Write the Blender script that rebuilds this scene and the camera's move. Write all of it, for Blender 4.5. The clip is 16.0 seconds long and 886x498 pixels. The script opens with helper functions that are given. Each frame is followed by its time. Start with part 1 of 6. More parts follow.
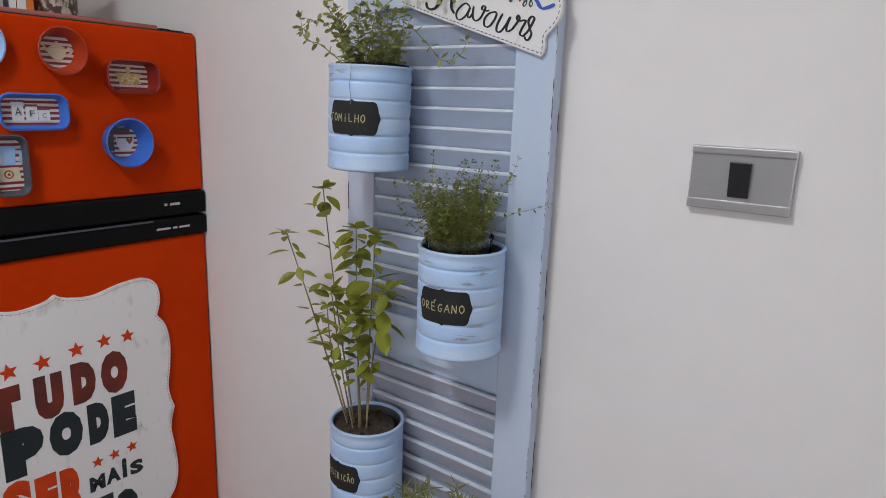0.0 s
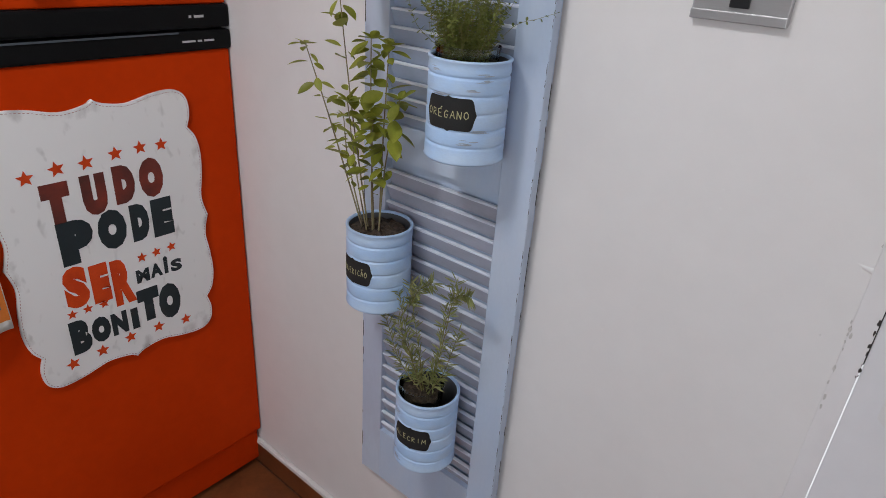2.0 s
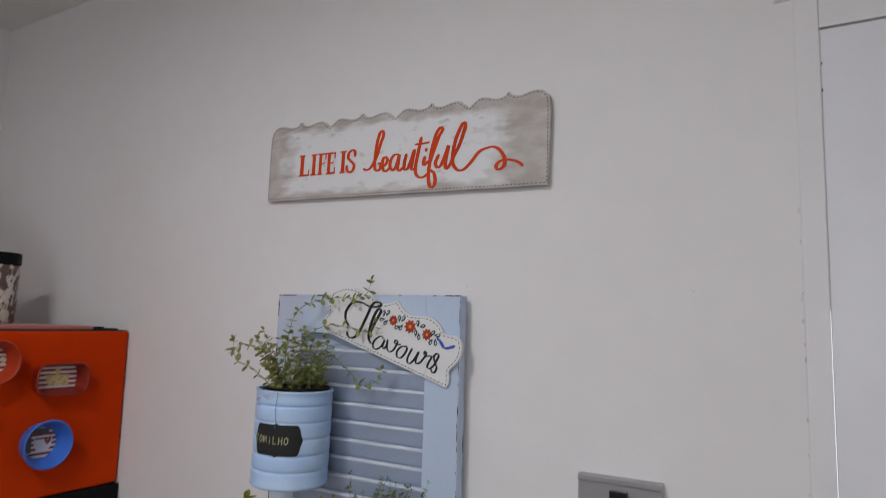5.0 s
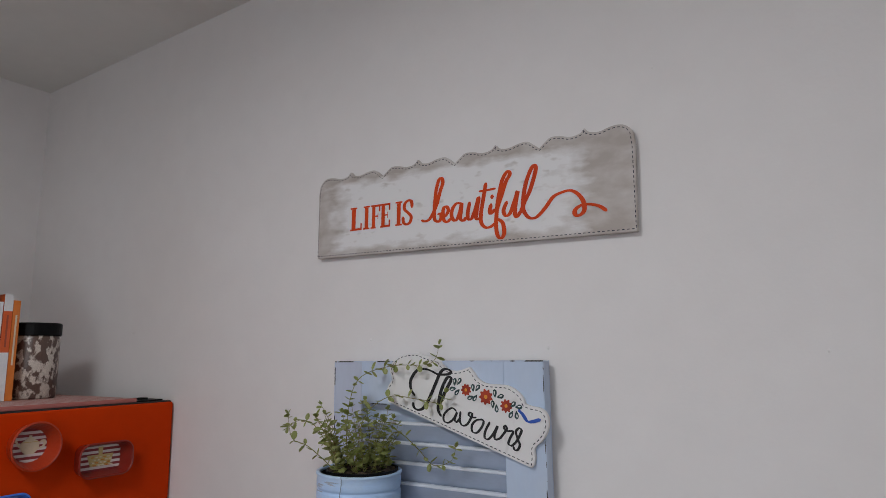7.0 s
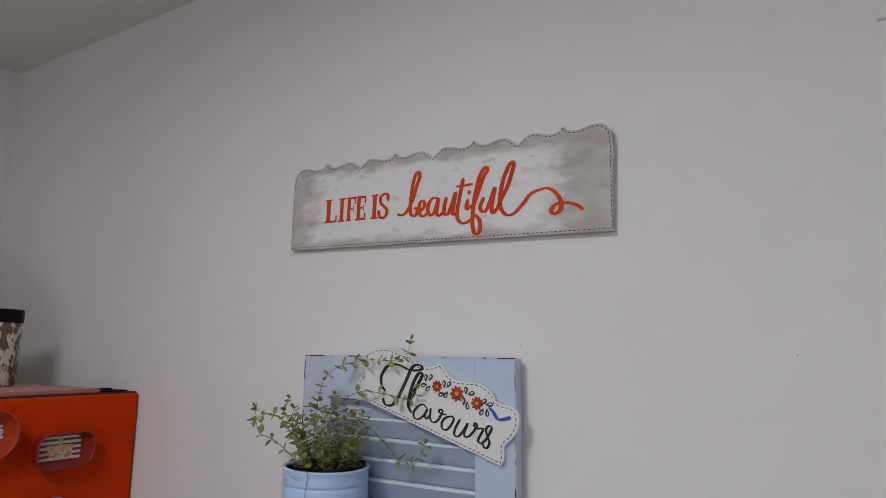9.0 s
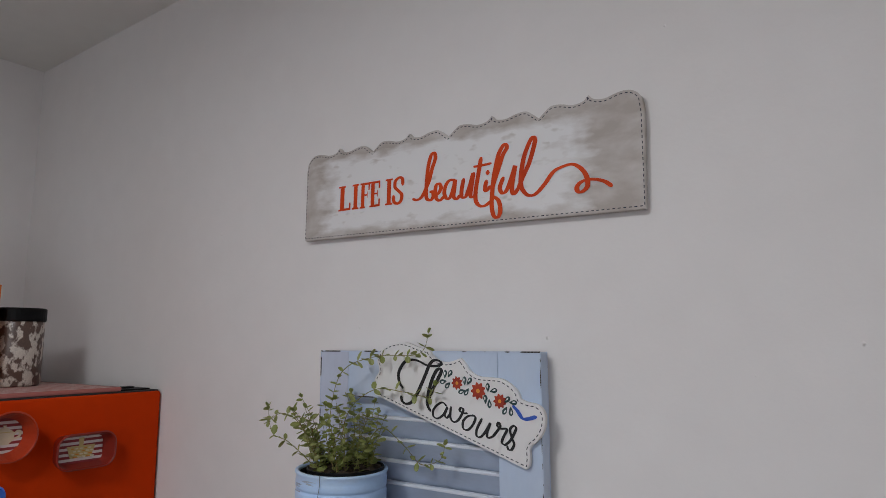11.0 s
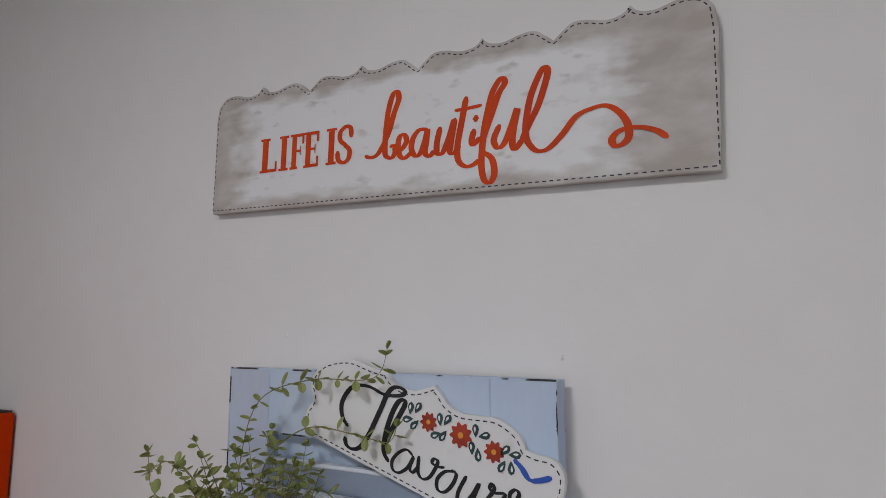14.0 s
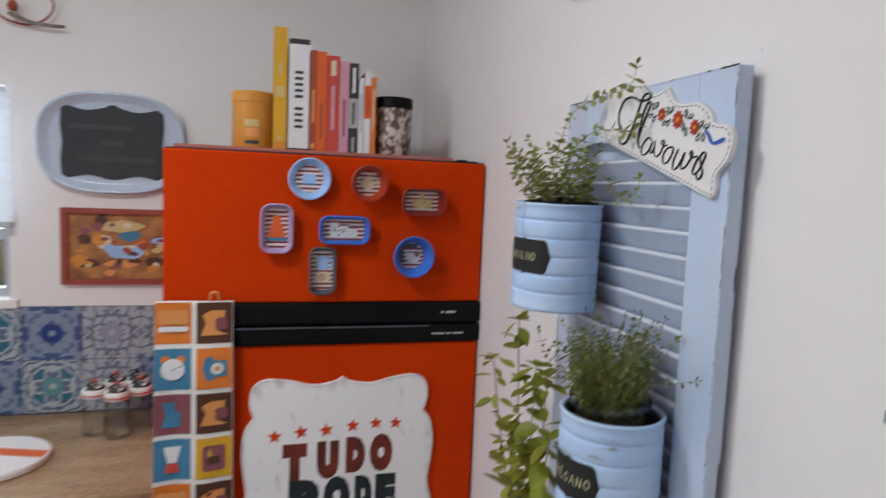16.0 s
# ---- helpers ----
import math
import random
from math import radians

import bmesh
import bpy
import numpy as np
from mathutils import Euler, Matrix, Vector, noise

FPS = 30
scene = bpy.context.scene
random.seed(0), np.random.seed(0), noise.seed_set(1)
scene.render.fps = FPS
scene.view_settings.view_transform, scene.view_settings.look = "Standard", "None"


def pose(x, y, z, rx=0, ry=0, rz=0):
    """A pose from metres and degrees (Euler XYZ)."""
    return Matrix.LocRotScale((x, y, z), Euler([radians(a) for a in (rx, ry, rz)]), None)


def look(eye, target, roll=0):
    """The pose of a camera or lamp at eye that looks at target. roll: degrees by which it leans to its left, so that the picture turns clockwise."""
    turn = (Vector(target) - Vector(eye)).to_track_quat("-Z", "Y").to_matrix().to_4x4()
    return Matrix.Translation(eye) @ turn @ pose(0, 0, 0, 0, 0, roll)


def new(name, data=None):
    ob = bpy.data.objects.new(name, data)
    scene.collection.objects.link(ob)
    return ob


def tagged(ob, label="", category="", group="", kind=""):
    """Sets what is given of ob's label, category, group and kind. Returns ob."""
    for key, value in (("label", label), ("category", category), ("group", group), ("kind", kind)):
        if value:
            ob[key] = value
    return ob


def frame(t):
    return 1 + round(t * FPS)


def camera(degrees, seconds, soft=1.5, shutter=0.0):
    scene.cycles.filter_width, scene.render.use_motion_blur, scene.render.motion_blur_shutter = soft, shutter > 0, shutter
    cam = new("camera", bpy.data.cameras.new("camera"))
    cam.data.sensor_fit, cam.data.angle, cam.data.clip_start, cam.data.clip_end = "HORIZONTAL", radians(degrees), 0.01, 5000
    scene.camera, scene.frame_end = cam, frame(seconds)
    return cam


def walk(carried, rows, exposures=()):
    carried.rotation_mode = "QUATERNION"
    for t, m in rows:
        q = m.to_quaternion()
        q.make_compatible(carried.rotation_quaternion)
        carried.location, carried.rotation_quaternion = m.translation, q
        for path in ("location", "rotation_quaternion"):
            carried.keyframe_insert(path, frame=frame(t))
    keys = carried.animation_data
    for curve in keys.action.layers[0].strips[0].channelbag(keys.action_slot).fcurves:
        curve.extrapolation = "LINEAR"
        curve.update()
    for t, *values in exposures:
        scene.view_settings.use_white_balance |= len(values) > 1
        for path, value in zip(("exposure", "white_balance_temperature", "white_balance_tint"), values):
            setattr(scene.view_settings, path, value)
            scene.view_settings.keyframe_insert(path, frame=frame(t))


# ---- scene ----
cam = camera(69.8, 16.0, soft=0.6, shutter=0.22)
PATH = [
    (0, (0.017, 0.085, 1.534), (-1.144, 1.652, 1.088), 2.0),
    (0.5, (0.021, 0.071, 1.53), (-1.145, 1.609, 1.003), 2.1),
    (0.8, (0.018, 0.055, 1.504), (-1.13, 1.6, 0.959), 2.8),
    (1, (0.019, 0.055, 1.516), (-1.119, 1.554, 0.838), 2.1),
    (1.3, (0.038, 0.054, 1.497), (-1.108, 1.52, 0.764), 3.1),
    (1.5, (0.05, 0.048, 1.497), (-1.056, 1.485, 0.653), 2.6),
    (1.8, (0.075, 0.046, 1.497), (-1.025, 1.463, 0.614), 3.7),
    (2, (0.097, 0.041, 1.494), (-1.022, 1.445, 0.614), 3.9),
    (2.3, (0.139, 0.048, 1.492), (-1.062, 1.435, 0.696), 3.9),
    (2.5, (0.161, 0.028, 1.506), (-1.085, 1.389, 0.735), 4.3),
    (2.7, (0.194, 0.024, 1.497), (-1.065, 1.381, 0.739), 5.6),
    (3, (0.222, 0.025, 1.536), (-1.093, 1.441, 1.02), 4.1),
    (3.3, (0.239, 0.012, 1.565), (-1.087, 1.472, 1.234), 4.1),
    (3.5, (0.233, 0.011, 1.589), (-1.034, 1.531, 1.299), 4.5),
    (3.7, (0.221, 0.012, 1.606), (-1.022, 1.567, 1.413), 3.7),
    (4, (0.183, -0.003, 1.644), (-0.978, 1.624, 1.58), 2.3),
    (4.2, (0.162, -0.01, 1.663), (-0.985, 1.628, 1.64), 1.5),
    (4.5, (0.128, -0.009, 1.671), (-0.933, 1.686, 1.699), 1.9),
    (4.7, (0.115, -0.009, 1.691), (-0.931, 1.693, 1.802), 1.5),
    (5, (0.084, 0.002, 1.694), (-0.921, 1.716, 1.922), 1.6),
    (5.2, (0.07, 0.01, 1.707), (-0.873, 1.745, 2.022), 0.8),
    (7.3, (-0.021, 0.057, 1.743), (-1.115, 1.699, 2.07), -0.6),
    (7.5, (-0.022, 0.056, 1.735), (-1.117, 1.697, 2.059), -0.5),
    (8, (-0.022, 0.063, 1.736), (-1.118, 1.71, 2.028), -0.6),
    (8.5, (-0.023, 0.063, 1.737), (-1.095, 1.721, 2.054), 0.7),
    (9, (-0.018, 0.067, 1.739), (-1.042, 1.753, 2.064), 0.7),
    (9.2, (-0.018, 0.06, 1.732), (-1.029, 1.756, 2.051), 0.7),
    (11.3, (-0.032, 0.19, 1.753), (-1.201, 1.788, 2.037), 0.6),
    (11.5, (-0.051, 0.228, 1.766), (-1.233, 1.808, 2.095), 2.2),
    (12, (-0.09, 0.303, 1.771), (-1.249, 1.892, 2.134), 2.0),
    (12.5, (-0.131, 0.326, 1.776), (-1.207, 1.976, 2.119), 0.9),
    (13, (-0.163, 0.339, 1.781), (-1.152, 2.044, 2.118), 1.5),
    (13.5, (-0.183, 0.351, 1.768), (-1.178, 2.054, 2.1), 2.1),
    (14, (-0.2, 0.34, 1.773), (-1.169, 2.07, 2.031), 0.1),
    (14.3, (-0.186, 0.35, 1.732), (-1.22, 2.048, 1.955), 0.9),
    (14.5, (-0.173, 0.335, 1.717), (-1.32, 1.972, 1.788), -0.4),
    (14.7, (-0.143, 0.375, 1.707), (-1.476, 1.865, 1.648), -0.4),
    (15, (-0.081, 0.382, 1.644), (-1.63, 1.646, 1.611), 4.2),
    (15.2, (-0.036, 0.419, 1.634), (-1.7, 1.52, 1.507), 4.8),
    (15.5, (0.032, 0.419, 1.62), (-1.72, 1.372, 1.476), 3.3),
    (15.7, (0.087, 0.415, 1.613), (-1.74, 1.22, 1.506), 3.7),
    (15.8, (0.11, 0.409, 1.598), (-1.744, 1.154, 1.5), 3.7),
    (16, (0.178, 0.385, 1.597), (-1.739, 0.922, 1.405), 2.4),
]
EXPOSURES = [(0, -0.23), (1, -0.23), (2, -0.19), (3.5, -0.15), (4, -0.30), (4.5, -0.52), (5.2, -0.6), (7.3, -0.69), (9, -0.68), (12.5, -0.78), (14, -0.75), (14.5, -0.77), (15, -0.68), (15.5, -0.43), (16, -0.12)]
walk(cam, [(t, look(eye, target, roll)) for t, eye, target, roll in PATH], EXPOSURES)

# ---- world, light ----
WA, WB, WC, WD, CEIL = 0.872, -1.88, -2.4, 1.9, 2.488   # walls: sign wall, window wall, two behind the camera; ceiling
world = bpy.data.worlds.new("sky")
scene.world = world
world.use_nodes = True
wn = world.node_tree.nodes
sky = wn.new("ShaderNodeTexSky")
sky.sky_type, sky.sun_disc, sky.sun_elevation, sky.sun_rotation = "NISHITA", False, radians(40), radians(200)
world.node_tree.links.new(sky.outputs[0], wn["Background"].inputs[0])
wn["Background"].inputs[1].default_value = 0.1


def area(name, m, w, h, watts, color):
    d = bpy.data.lights.new(name, "AREA")
    d.shape, d.size, d.size_y, d.energy, d.color = "RECTANGLE", w, h, watts, color
    o = new(name, d)
    o.matrix_world = m
    return o


LX, LY = -0.51, -0.30
# daylight through the kitchen window and through an unseen, assumed room window
area("window_light_kitchen", look((WB - 0.10, -0.93, 1.52), (0, -0.75, 1.45)), 1.15, 0.55, 14, (0.77, 0.905, 1.0))
area("assumed_window_light", look((0.98, WC - 0.02, 1.75), (-0.3, 0.6, 1.45)), 1.6, 1.0, 24.8, (0.885, 0.94, 1.0))
# flush lamp on the ceiling over the walkway
lamp = bpy.data.lights.new("ceiling_lamp_light", "AREA")
lamp.shape, lamp.size, lamp.energy, lamp.color = "DISK", 0.34, 15.3, (0.935, 0.957, 1.0)
new("ceiling_lamp_light", lamp).matrix_world = pose(LX, LY, CEIL - 0.075)

# ---- materials ----


def mat(name, color, rough=0.5, metal=0.0, second=None, scale=6.0, stretch=(1, 1, 1), lo=0.35, hi=0.65, fine=0.05, bump=0.0, bscale=250.0,
        coat=0.0, thin=0.0, rnd=0.0, sheen=0.0, spec=0.5):
    """Paint, wood, cloth or leaf: a base colour, a second one in stains, a fine grain, a fine relief."""
    m = bpy.data.materials.new(name)
    m.use_nodes = True
    t = m.node_tree
    n, l = t.nodes, t.links
    p = n["Principled BSDF"]
    p.inputs["Roughness"].default_value, p.inputs["Metallic"].default_value = rough, metal
    p.inputs["Coat Weight"].default_value, p.inputs["Specular IOR Level"].default_value = coat, spec
    p.inputs["Sheen Weight"].default_value = sheen
    tc, mp = n.new("ShaderNodeTexCoord"), n.new("ShaderNodeMapping")
    mp.inputs["Scale"].default_value = stretch
    l.new(tc.outputs["Object"], mp.inputs[0])
    big, small = n.new("ShaderNodeTexNoise"), n.new("ShaderNodeTexNoise")
    big.inputs["Scale"].default_value, big.inputs["Detail"].default_value = scale, 6
    small.inputs["Scale"].default_value, small.inputs["Detail"].default_value = scale * 14, 3
    l.new(mp.outputs[0], big.inputs[0]), l.new(mp.outputs[0], small.inputs[0])
    ramp = n.new("ShaderNodeMapRange")
    ramp.inputs[1].default_value, ramp.inputs[2].default_value = lo, hi
    l.new(big.outputs[0], ramp.inputs[0])
    mix = n.new("ShaderNodeMix")
    mix.data_type = "RGBA"
    mix.inputs[6].default_value = (*color, 1)
    mix.inputs[7].default_value = (*(second or [c * 0.93 for c in color]), 1)
    l.new(ramp.outputs[0], mix.inputs[0])
    hsv = n.new("ShaderNodeHueSaturation")
    val = n.new("ShaderNodeMapRange")
    val.inputs[1].default_value, val.inputs[2].default_value = 0.3, 0.7
    val.inputs[3].default_value, val.inputs[4].default_value = 1 - fine, 1 + fine
    l.new(small.outputs[0], val.inputs[0])
    out = val.outputs[0]
    if rnd:
        info, mr, mul = n.new("ShaderNodeObjectInfo"), n.new("ShaderNodeMapRange"), n.new("ShaderNodeMath")
        mr.inputs[3].default_value, mr.inputs[4].default_value = 1 - rnd, 1 + rnd
        mul.operation = "MULTIPLY"
        l.new(info.outputs["Random"], mr.inputs[0]), l.new(mr.outputs[0], mul.inputs[0]), l.new(out, mul.inputs[1])
        out = mul.outputs[0]
    l.new(out, hsv.inputs["Value"])
    l.new(mix.outputs[2], hsv.inputs["Color"])
    l.new(hsv.outputs[0], p.inputs["Base Color"])
    if thin:                   # a leaf: part of the light passes through the blade
        tl, ms = n.new("ShaderNodeBsdfTranslucent"), n.new("ShaderNodeMixShader")
        ms.inputs[0].default_value = thin
        l.new(hsv.outputs[0], tl.inputs[0]), l.new(p.outputs[0], ms.inputs[1]), l.new(tl.outputs[0], ms.inputs[2])
        l.new(ms.outputs[0], n["Material Output"].inputs[0])
    if bump:
        b, bn = n.new("ShaderNodeBump"), n.new("ShaderNodeTexNoise")
        bn.inputs["Scale"].default_value, bn.inputs["Detail"].default_value = bscale, 3
        b.inputs["Strength"].default_value, b.inputs["Distance"].default_value = bump, 0.002
        l.new(tc.outputs["Object"], bn.inputs[0]), l.new(bn.outputs[0], b.inputs["Height"]), l.new(b.outputs[0], p.inputs["Normal"])
    return m


def clear(name, color=(1, 1, 1), gloss=0.12):
    """Thin clear plastic or glass sheet."""
    m = bpy.data.materials.new(name)
    m.use_nodes = True
    n, l = m.node_tree.nodes, m.node_tree.links
    tr, gl, mx = n.new("ShaderNodeBsdfTransparent"), n.new("ShaderNodeBsdfGlossy"), n.new("ShaderNodeMixShader")
    tr.inputs[0].default_value, gl.inputs["Roughness"].default_value = (*color, 1), 0.08
    fr = n.new("ShaderNodeFresnel")
    fr.inputs[0].default_value = 1.12
    mul = n.new("ShaderNodeMath")
    mul.operation, mul.inputs[1].default_value = "ADD", gloss
    l.new(fr.outputs[0], mul.inputs[0]), l.new(mul.outputs[0], mx.inputs[0])
    l.new(tr.outputs[0], mx.inputs[1]), l.new(gl.outputs[0], mx.inputs[2])
    l.new(mx.outputs[0], n["Material Output"].inputs[0])
    return m


def striped(name, a, b, pitch, axis=2, rough=0.5):
    """A print of even stripes along one axis."""
    m = mat(name, a, rough)
    n, l = m.node_tree.nodes, m.node_tree.links
    tc, sep, mul, fr, gt, mix = (n.new(k) for k in ("ShaderNodeTexCoord", "ShaderNodeSeparateXYZ", "ShaderNodeMath", "ShaderNodeMath", "ShaderNodeMath", "ShaderNodeMix"))
    mul.operation, mul.inputs[1].default_value = "DIVIDE", pitch
    fr.operation, gt.operation, gt.inputs[1].default_value = "FRACT", "GREATER_THAN", 0.5
    mix.data_type = "RGBA"
    mix.inputs[6].default_value, mix.inputs[7].default_value = (*a, 1), (*b, 1)
    l.new(tc.outputs["Object"], sep.inputs[0]), l.new(sep.outputs[axis], mul.inputs[0]), l.new(mul.outputs[0], fr.inputs[0])
    l.new(fr.outputs[0], gt.inputs[0]), l.new(gt.outputs[0], mix.inputs[0])
    l.new(mix.outputs[2], n["Principled BSDF"].inputs["Base Color"])
    return m


def brushed_board(name, white, grey, cx, cz, hx, hz, rag=0.5, inner=0.55, outer=1.0, strokes=(13, 48), wear=0.60):
    """White dry-brushed paint in the middle of a board, grey-beige towards its rim, in ragged horizontal strokes."""
    m = mat(name, white, 0.6)
    n, l = m.node_tree.nodes, m.node_tree.links
    tc, sep = n.new("ShaderNodeTexCoord"), n.new("ShaderNodeSeparateXYZ")
    l.new(tc.outputs["Object"], sep.inputs[0])

    def op(kind, a, b=None):
        q = n.new("ShaderNodeMath")
        q.operation = kind
        for k, v in enumerate((a, b)):
            if v is None:
                continue
            if isinstance(v, (int, float)):
                q.inputs[k].default_value = v
            else:
                l.new(v, q.inputs[k])
        return q.outputs[0]

    dx = op("DIVIDE", op("ABSOLUTE", op("SUBTRACT", sep.outputs[0], cx)), hx)
    dz = op("DIVIDE", op("ABSOLUTE", op("SUBTRACT", sep.outputs[2], cz)), hz)
    far = op("MAXIMUM", op("POWER", dx, 2.2), op("POWER", dz, 2.2))
    mp = n.new("ShaderNodeMapping")
    mp.inputs["Scale"].default_value = (strokes[0], 1, strokes[1])
    l.new(tc.outputs["Object"], mp.inputs[0])
    ns, ns2 = n.new("ShaderNodeTexNoise"), n.new("ShaderNodeTexNoise")
    ns.inputs["Scale"].default_value, ns.inputs["Detail"].default_value = 1.0, 8
    mp2 = n.new("ShaderNodeMapping")
    mp2.inputs["Scale"].default_value = (strokes[0] * 1.7, 1, strokes[1] * 1.25)
    l.new(tc.outputs["Object"], mp2.inputs[0])
    ns2.inputs["Scale"].default_value = 1.0
    l.new(mp.outputs[0], ns.inputs[0]), l.new(mp2.outputs[0], ns2.inputs[0])
    v = op("ADD", far, op("MULTIPLY", op("SUBTRACT", ns.outputs[0], 0.5), rag * 2.4))
    mr = n.new("ShaderNodeMapRange")
    mr.inputs[1].default_value, mr.inputs[2].default_value = inner, outer
    l.new(v, mr.inputs[0])
    spots = n.new("ShaderNodeMapRange")
    spots.inputs[1].default_value, spots.inputs[2].default_value, spots.inputs[4].default_value = wear, wear + 0.14, 0.7
    l.new(ns2.outputs[0], spots.inputs[0])
    fac = op("MAXIMUM", mr.outputs[0], spots.outputs[0])
    cloud, tone = n.new("ShaderNodeTexNoise"), n.new("ShaderNodeMix")
    mp3 = n.new("ShaderNodeMapping")
    mp3.inputs["Scale"].default_value = (strokes[0] * 0.9, 1, strokes[1] * 0.6)
    cloud.inputs["Scale"].default_value, cloud.inputs["Detail"].default_value = 1.0, 5
    l.new(tc.outputs["Object"], mp3.inputs[0]), l.new(mp3.outputs[0], cloud.inputs[0])
    span = n.new("ShaderNodeMapRange")
    span.inputs[1].default_value, span.inputs[2].default_value = 0.38, 0.66
    l.new(cloud.outputs[0], span.inputs[0])
    tone.data_type = "RGBA"
    tone.inputs[6].default_value, tone.inputs[7].default_value = (*[g * 0.92 for g in grey], 1), (*[0.6 * g + 0.4 * w for g, w in zip(grey, white)], 1)
    l.new(span.outputs[0], tone.inputs[0])
    mix = n.new("ShaderNodeMix")
    mix.data_type = "RGBA"
    mix.inputs[6].default_value = (*white, 1)
    l.new(tone.outputs[2], mix.inputs[7])
    l.new(fac, mix.inputs[0]), l.new(mix.outputs[2], n["Principled BSDF"].inputs["Base Color"])
    return m


def azulejo(name, ground, ink, dark, medal, seed, scale):
    """Printed wall tile: a figure mirrored into eight sectors round a medallion, in the tile's own coordinates."""
    m = mat(name, ground, 0.22)
    n, l = m.node_tree.nodes, m.node_tree.links
    tc, sep = n.new("ShaderNodeTexCoord"), n.new("ShaderNodeSeparateXYZ")
    l.new(tc.outputs["Object"], sep.inputs[0])

    def op(kind, a, b=None):
        q = n.new("ShaderNodeMath")
        q.operation = kind
        for k, v in enumerate((a, b)):
            if v is None:
                continue
            if isinstance(v, (int, float)):
                q.inputs[k].default_value = v
            else:
                l.new(v, q.inputs[k])
        return q.outputs[0]

    def mixed(fac, a, b):
        q = n.new("ShaderNodeMix")
        q.data_type = "RGBA"
        for k, v in ((6, a), (7, b)):
            if isinstance(v, tuple):
                q.inputs[k].default_value = (*v, 1)
            else:
                l.new(v, q.inputs[k])
        l.new(fac, q.inputs[0])
        return q.outputs[2]

    u, v = op("ABSOLUTE", sep.outputs[1]), op("ABSOLUTE", sep.outputs[2])
    com, ns = n.new("ShaderNodeCombineXYZ"), n.new("ShaderNodeTexNoise")
    l.new(op("MAXIMUM", u, v), com.inputs[0]), l.new(op("MINIMUM", u, v), com.inputs[1])
    com.inputs[2].default_value = seed
    ns.inputs["Scale"].default_value, ns.inputs["Detail"].default_value = scale, 1.5
    l.new(com.outputs[0], ns.inputs[0])
    wave = op("SINE", op("MULTIPLY", ns.outputs[0], 34.0))
    r = op("SQRT", op("ADD", op("MULTIPLY", u, u), op("MULTIPLY", v, v)))
    ring = op("LESS_THAN", op("ADD", r, op("MULTIPLY", wave, 0.003)), 0.030)
    eye = op("LESS_THAN", r, 0.009)
    c = mixed(op("GREATER_THAN", wave, 0.15), ground, ink)
    c = mixed(op("GREATER_THAN", ns.outputs[0], 0.58), c, dark)
    c = mixed(ring, c, medal)
    c = mixed(eye, c, ground)
    l.new(c, n["Principled BSDF"].inputs["Base Color"])
    return m


M = {}
M["wall"] = mat("wall_paint", (0.80, 0.775, 0.77), 0.62, second=(0.775, 0.745, 0.735), scale=1.6, fine=0.012, bump=0.10, bscale=160)
M["ceiling"] = mat("ceiling_paint", (0.83, 0.83, 0.80), 0.8, scale=2, fine=0.01, bump=0.08)
M["trim"] = mat("gloss_trim_paint", (0.80, 0.775, 0.78), 0.38, scale=3, fine=0.012, bump=0.12, bscale=60)
M["door"] = mat("cool_white_door_paint", (0.785, 0.775, 0.80), 0.34, second=(0.765, 0.75, 0.77), scale=2.5, fine=0.012, bump=0.14, bscale=45)
M["chip"] = mat("chipped_plaster", (0.60, 0.57, 0.55), 0.9, scale=90, fine=0.2)
M["dark_chip"] = mat("dark_chipped_wood", (0.05, 0.042, 0.038), 0.9, scale=90, fine=0.2)
M["terracotta"] = mat("terracotta_tile", (0.20, 0.065, 0.022), 0.35, second=(0.13, 0.04, 0.014), scale=7, fine=0.1, rnd=0.12, bump=0.1)
M["grout"] = mat("grout", (0.12, 0.09, 0.075), 0.9, scale=30, fine=0.1)
M["orange"] = mat("orange_red_enamel", (0.59, 0.045, 0.003), 0.5, second=(0.52, 0.037, 0.0025), scale=3.5, fine=0.03, bump=0.06, bscale=90, spec=0.03)
M["black"] = mat("black_plastic", (0.008, 0.008, 0.0085), 0.4, scale=20, fine=0.1, spec=0.08)
M["rubber"] = mat("dark_gasket", (0.02, 0.017, 0.016), 0.8, scale=20)
M["silver"] = mat("silver_print", (0.6, 0.6, 0.6), 0.35, metal=0.6)
M["panel"] = mat("powder_blue_shutter_paint", (0.475, 0.575, 0.74), 0.55, second=(0.53, 0.60, 0.725), scale=7, stretch=(2, 2, 0.8), fine=0.014, bump=0.10, bscale=60)
# greyer variant of the shutter paint, with the left stile's shade mixed in
M["shaded_panel"] = mat("shaded_grey_blue_shutter_paint", (0.485, 0.525, 0.645), 0.6, second=(0.53, 0.595, 0.715), scale=4, stretch=(2, 2, 0.8), lo=0.42, hi=0.62, fine=0.02, bump=0.10, bscale=60)
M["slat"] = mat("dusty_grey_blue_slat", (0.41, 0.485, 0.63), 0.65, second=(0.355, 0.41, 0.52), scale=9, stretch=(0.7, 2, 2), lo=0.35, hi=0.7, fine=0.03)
# greyer copy of the slat colour: shade on the lower louvres, put into the paint
M["slat_shaded"] = mat("shaded_lavender_slat", (0.45, 0.465, 0.565), 0.65, second=(0.375, 0.385, 0.455), scale=9, stretch=(0.7, 2, 2), lo=0.35, hi=0.7, fine=0.03)
# slat edge: paler worn paint, brightened further for the highlight along its top
M["nose"] = mat("worn_and_highlit_slat_edge", (0.74, 0.77, 0.84), 0.5, second=(0.62, 0.67, 0.78), scale=14, stretch=(0.5, 3, 3), fine=0.04)
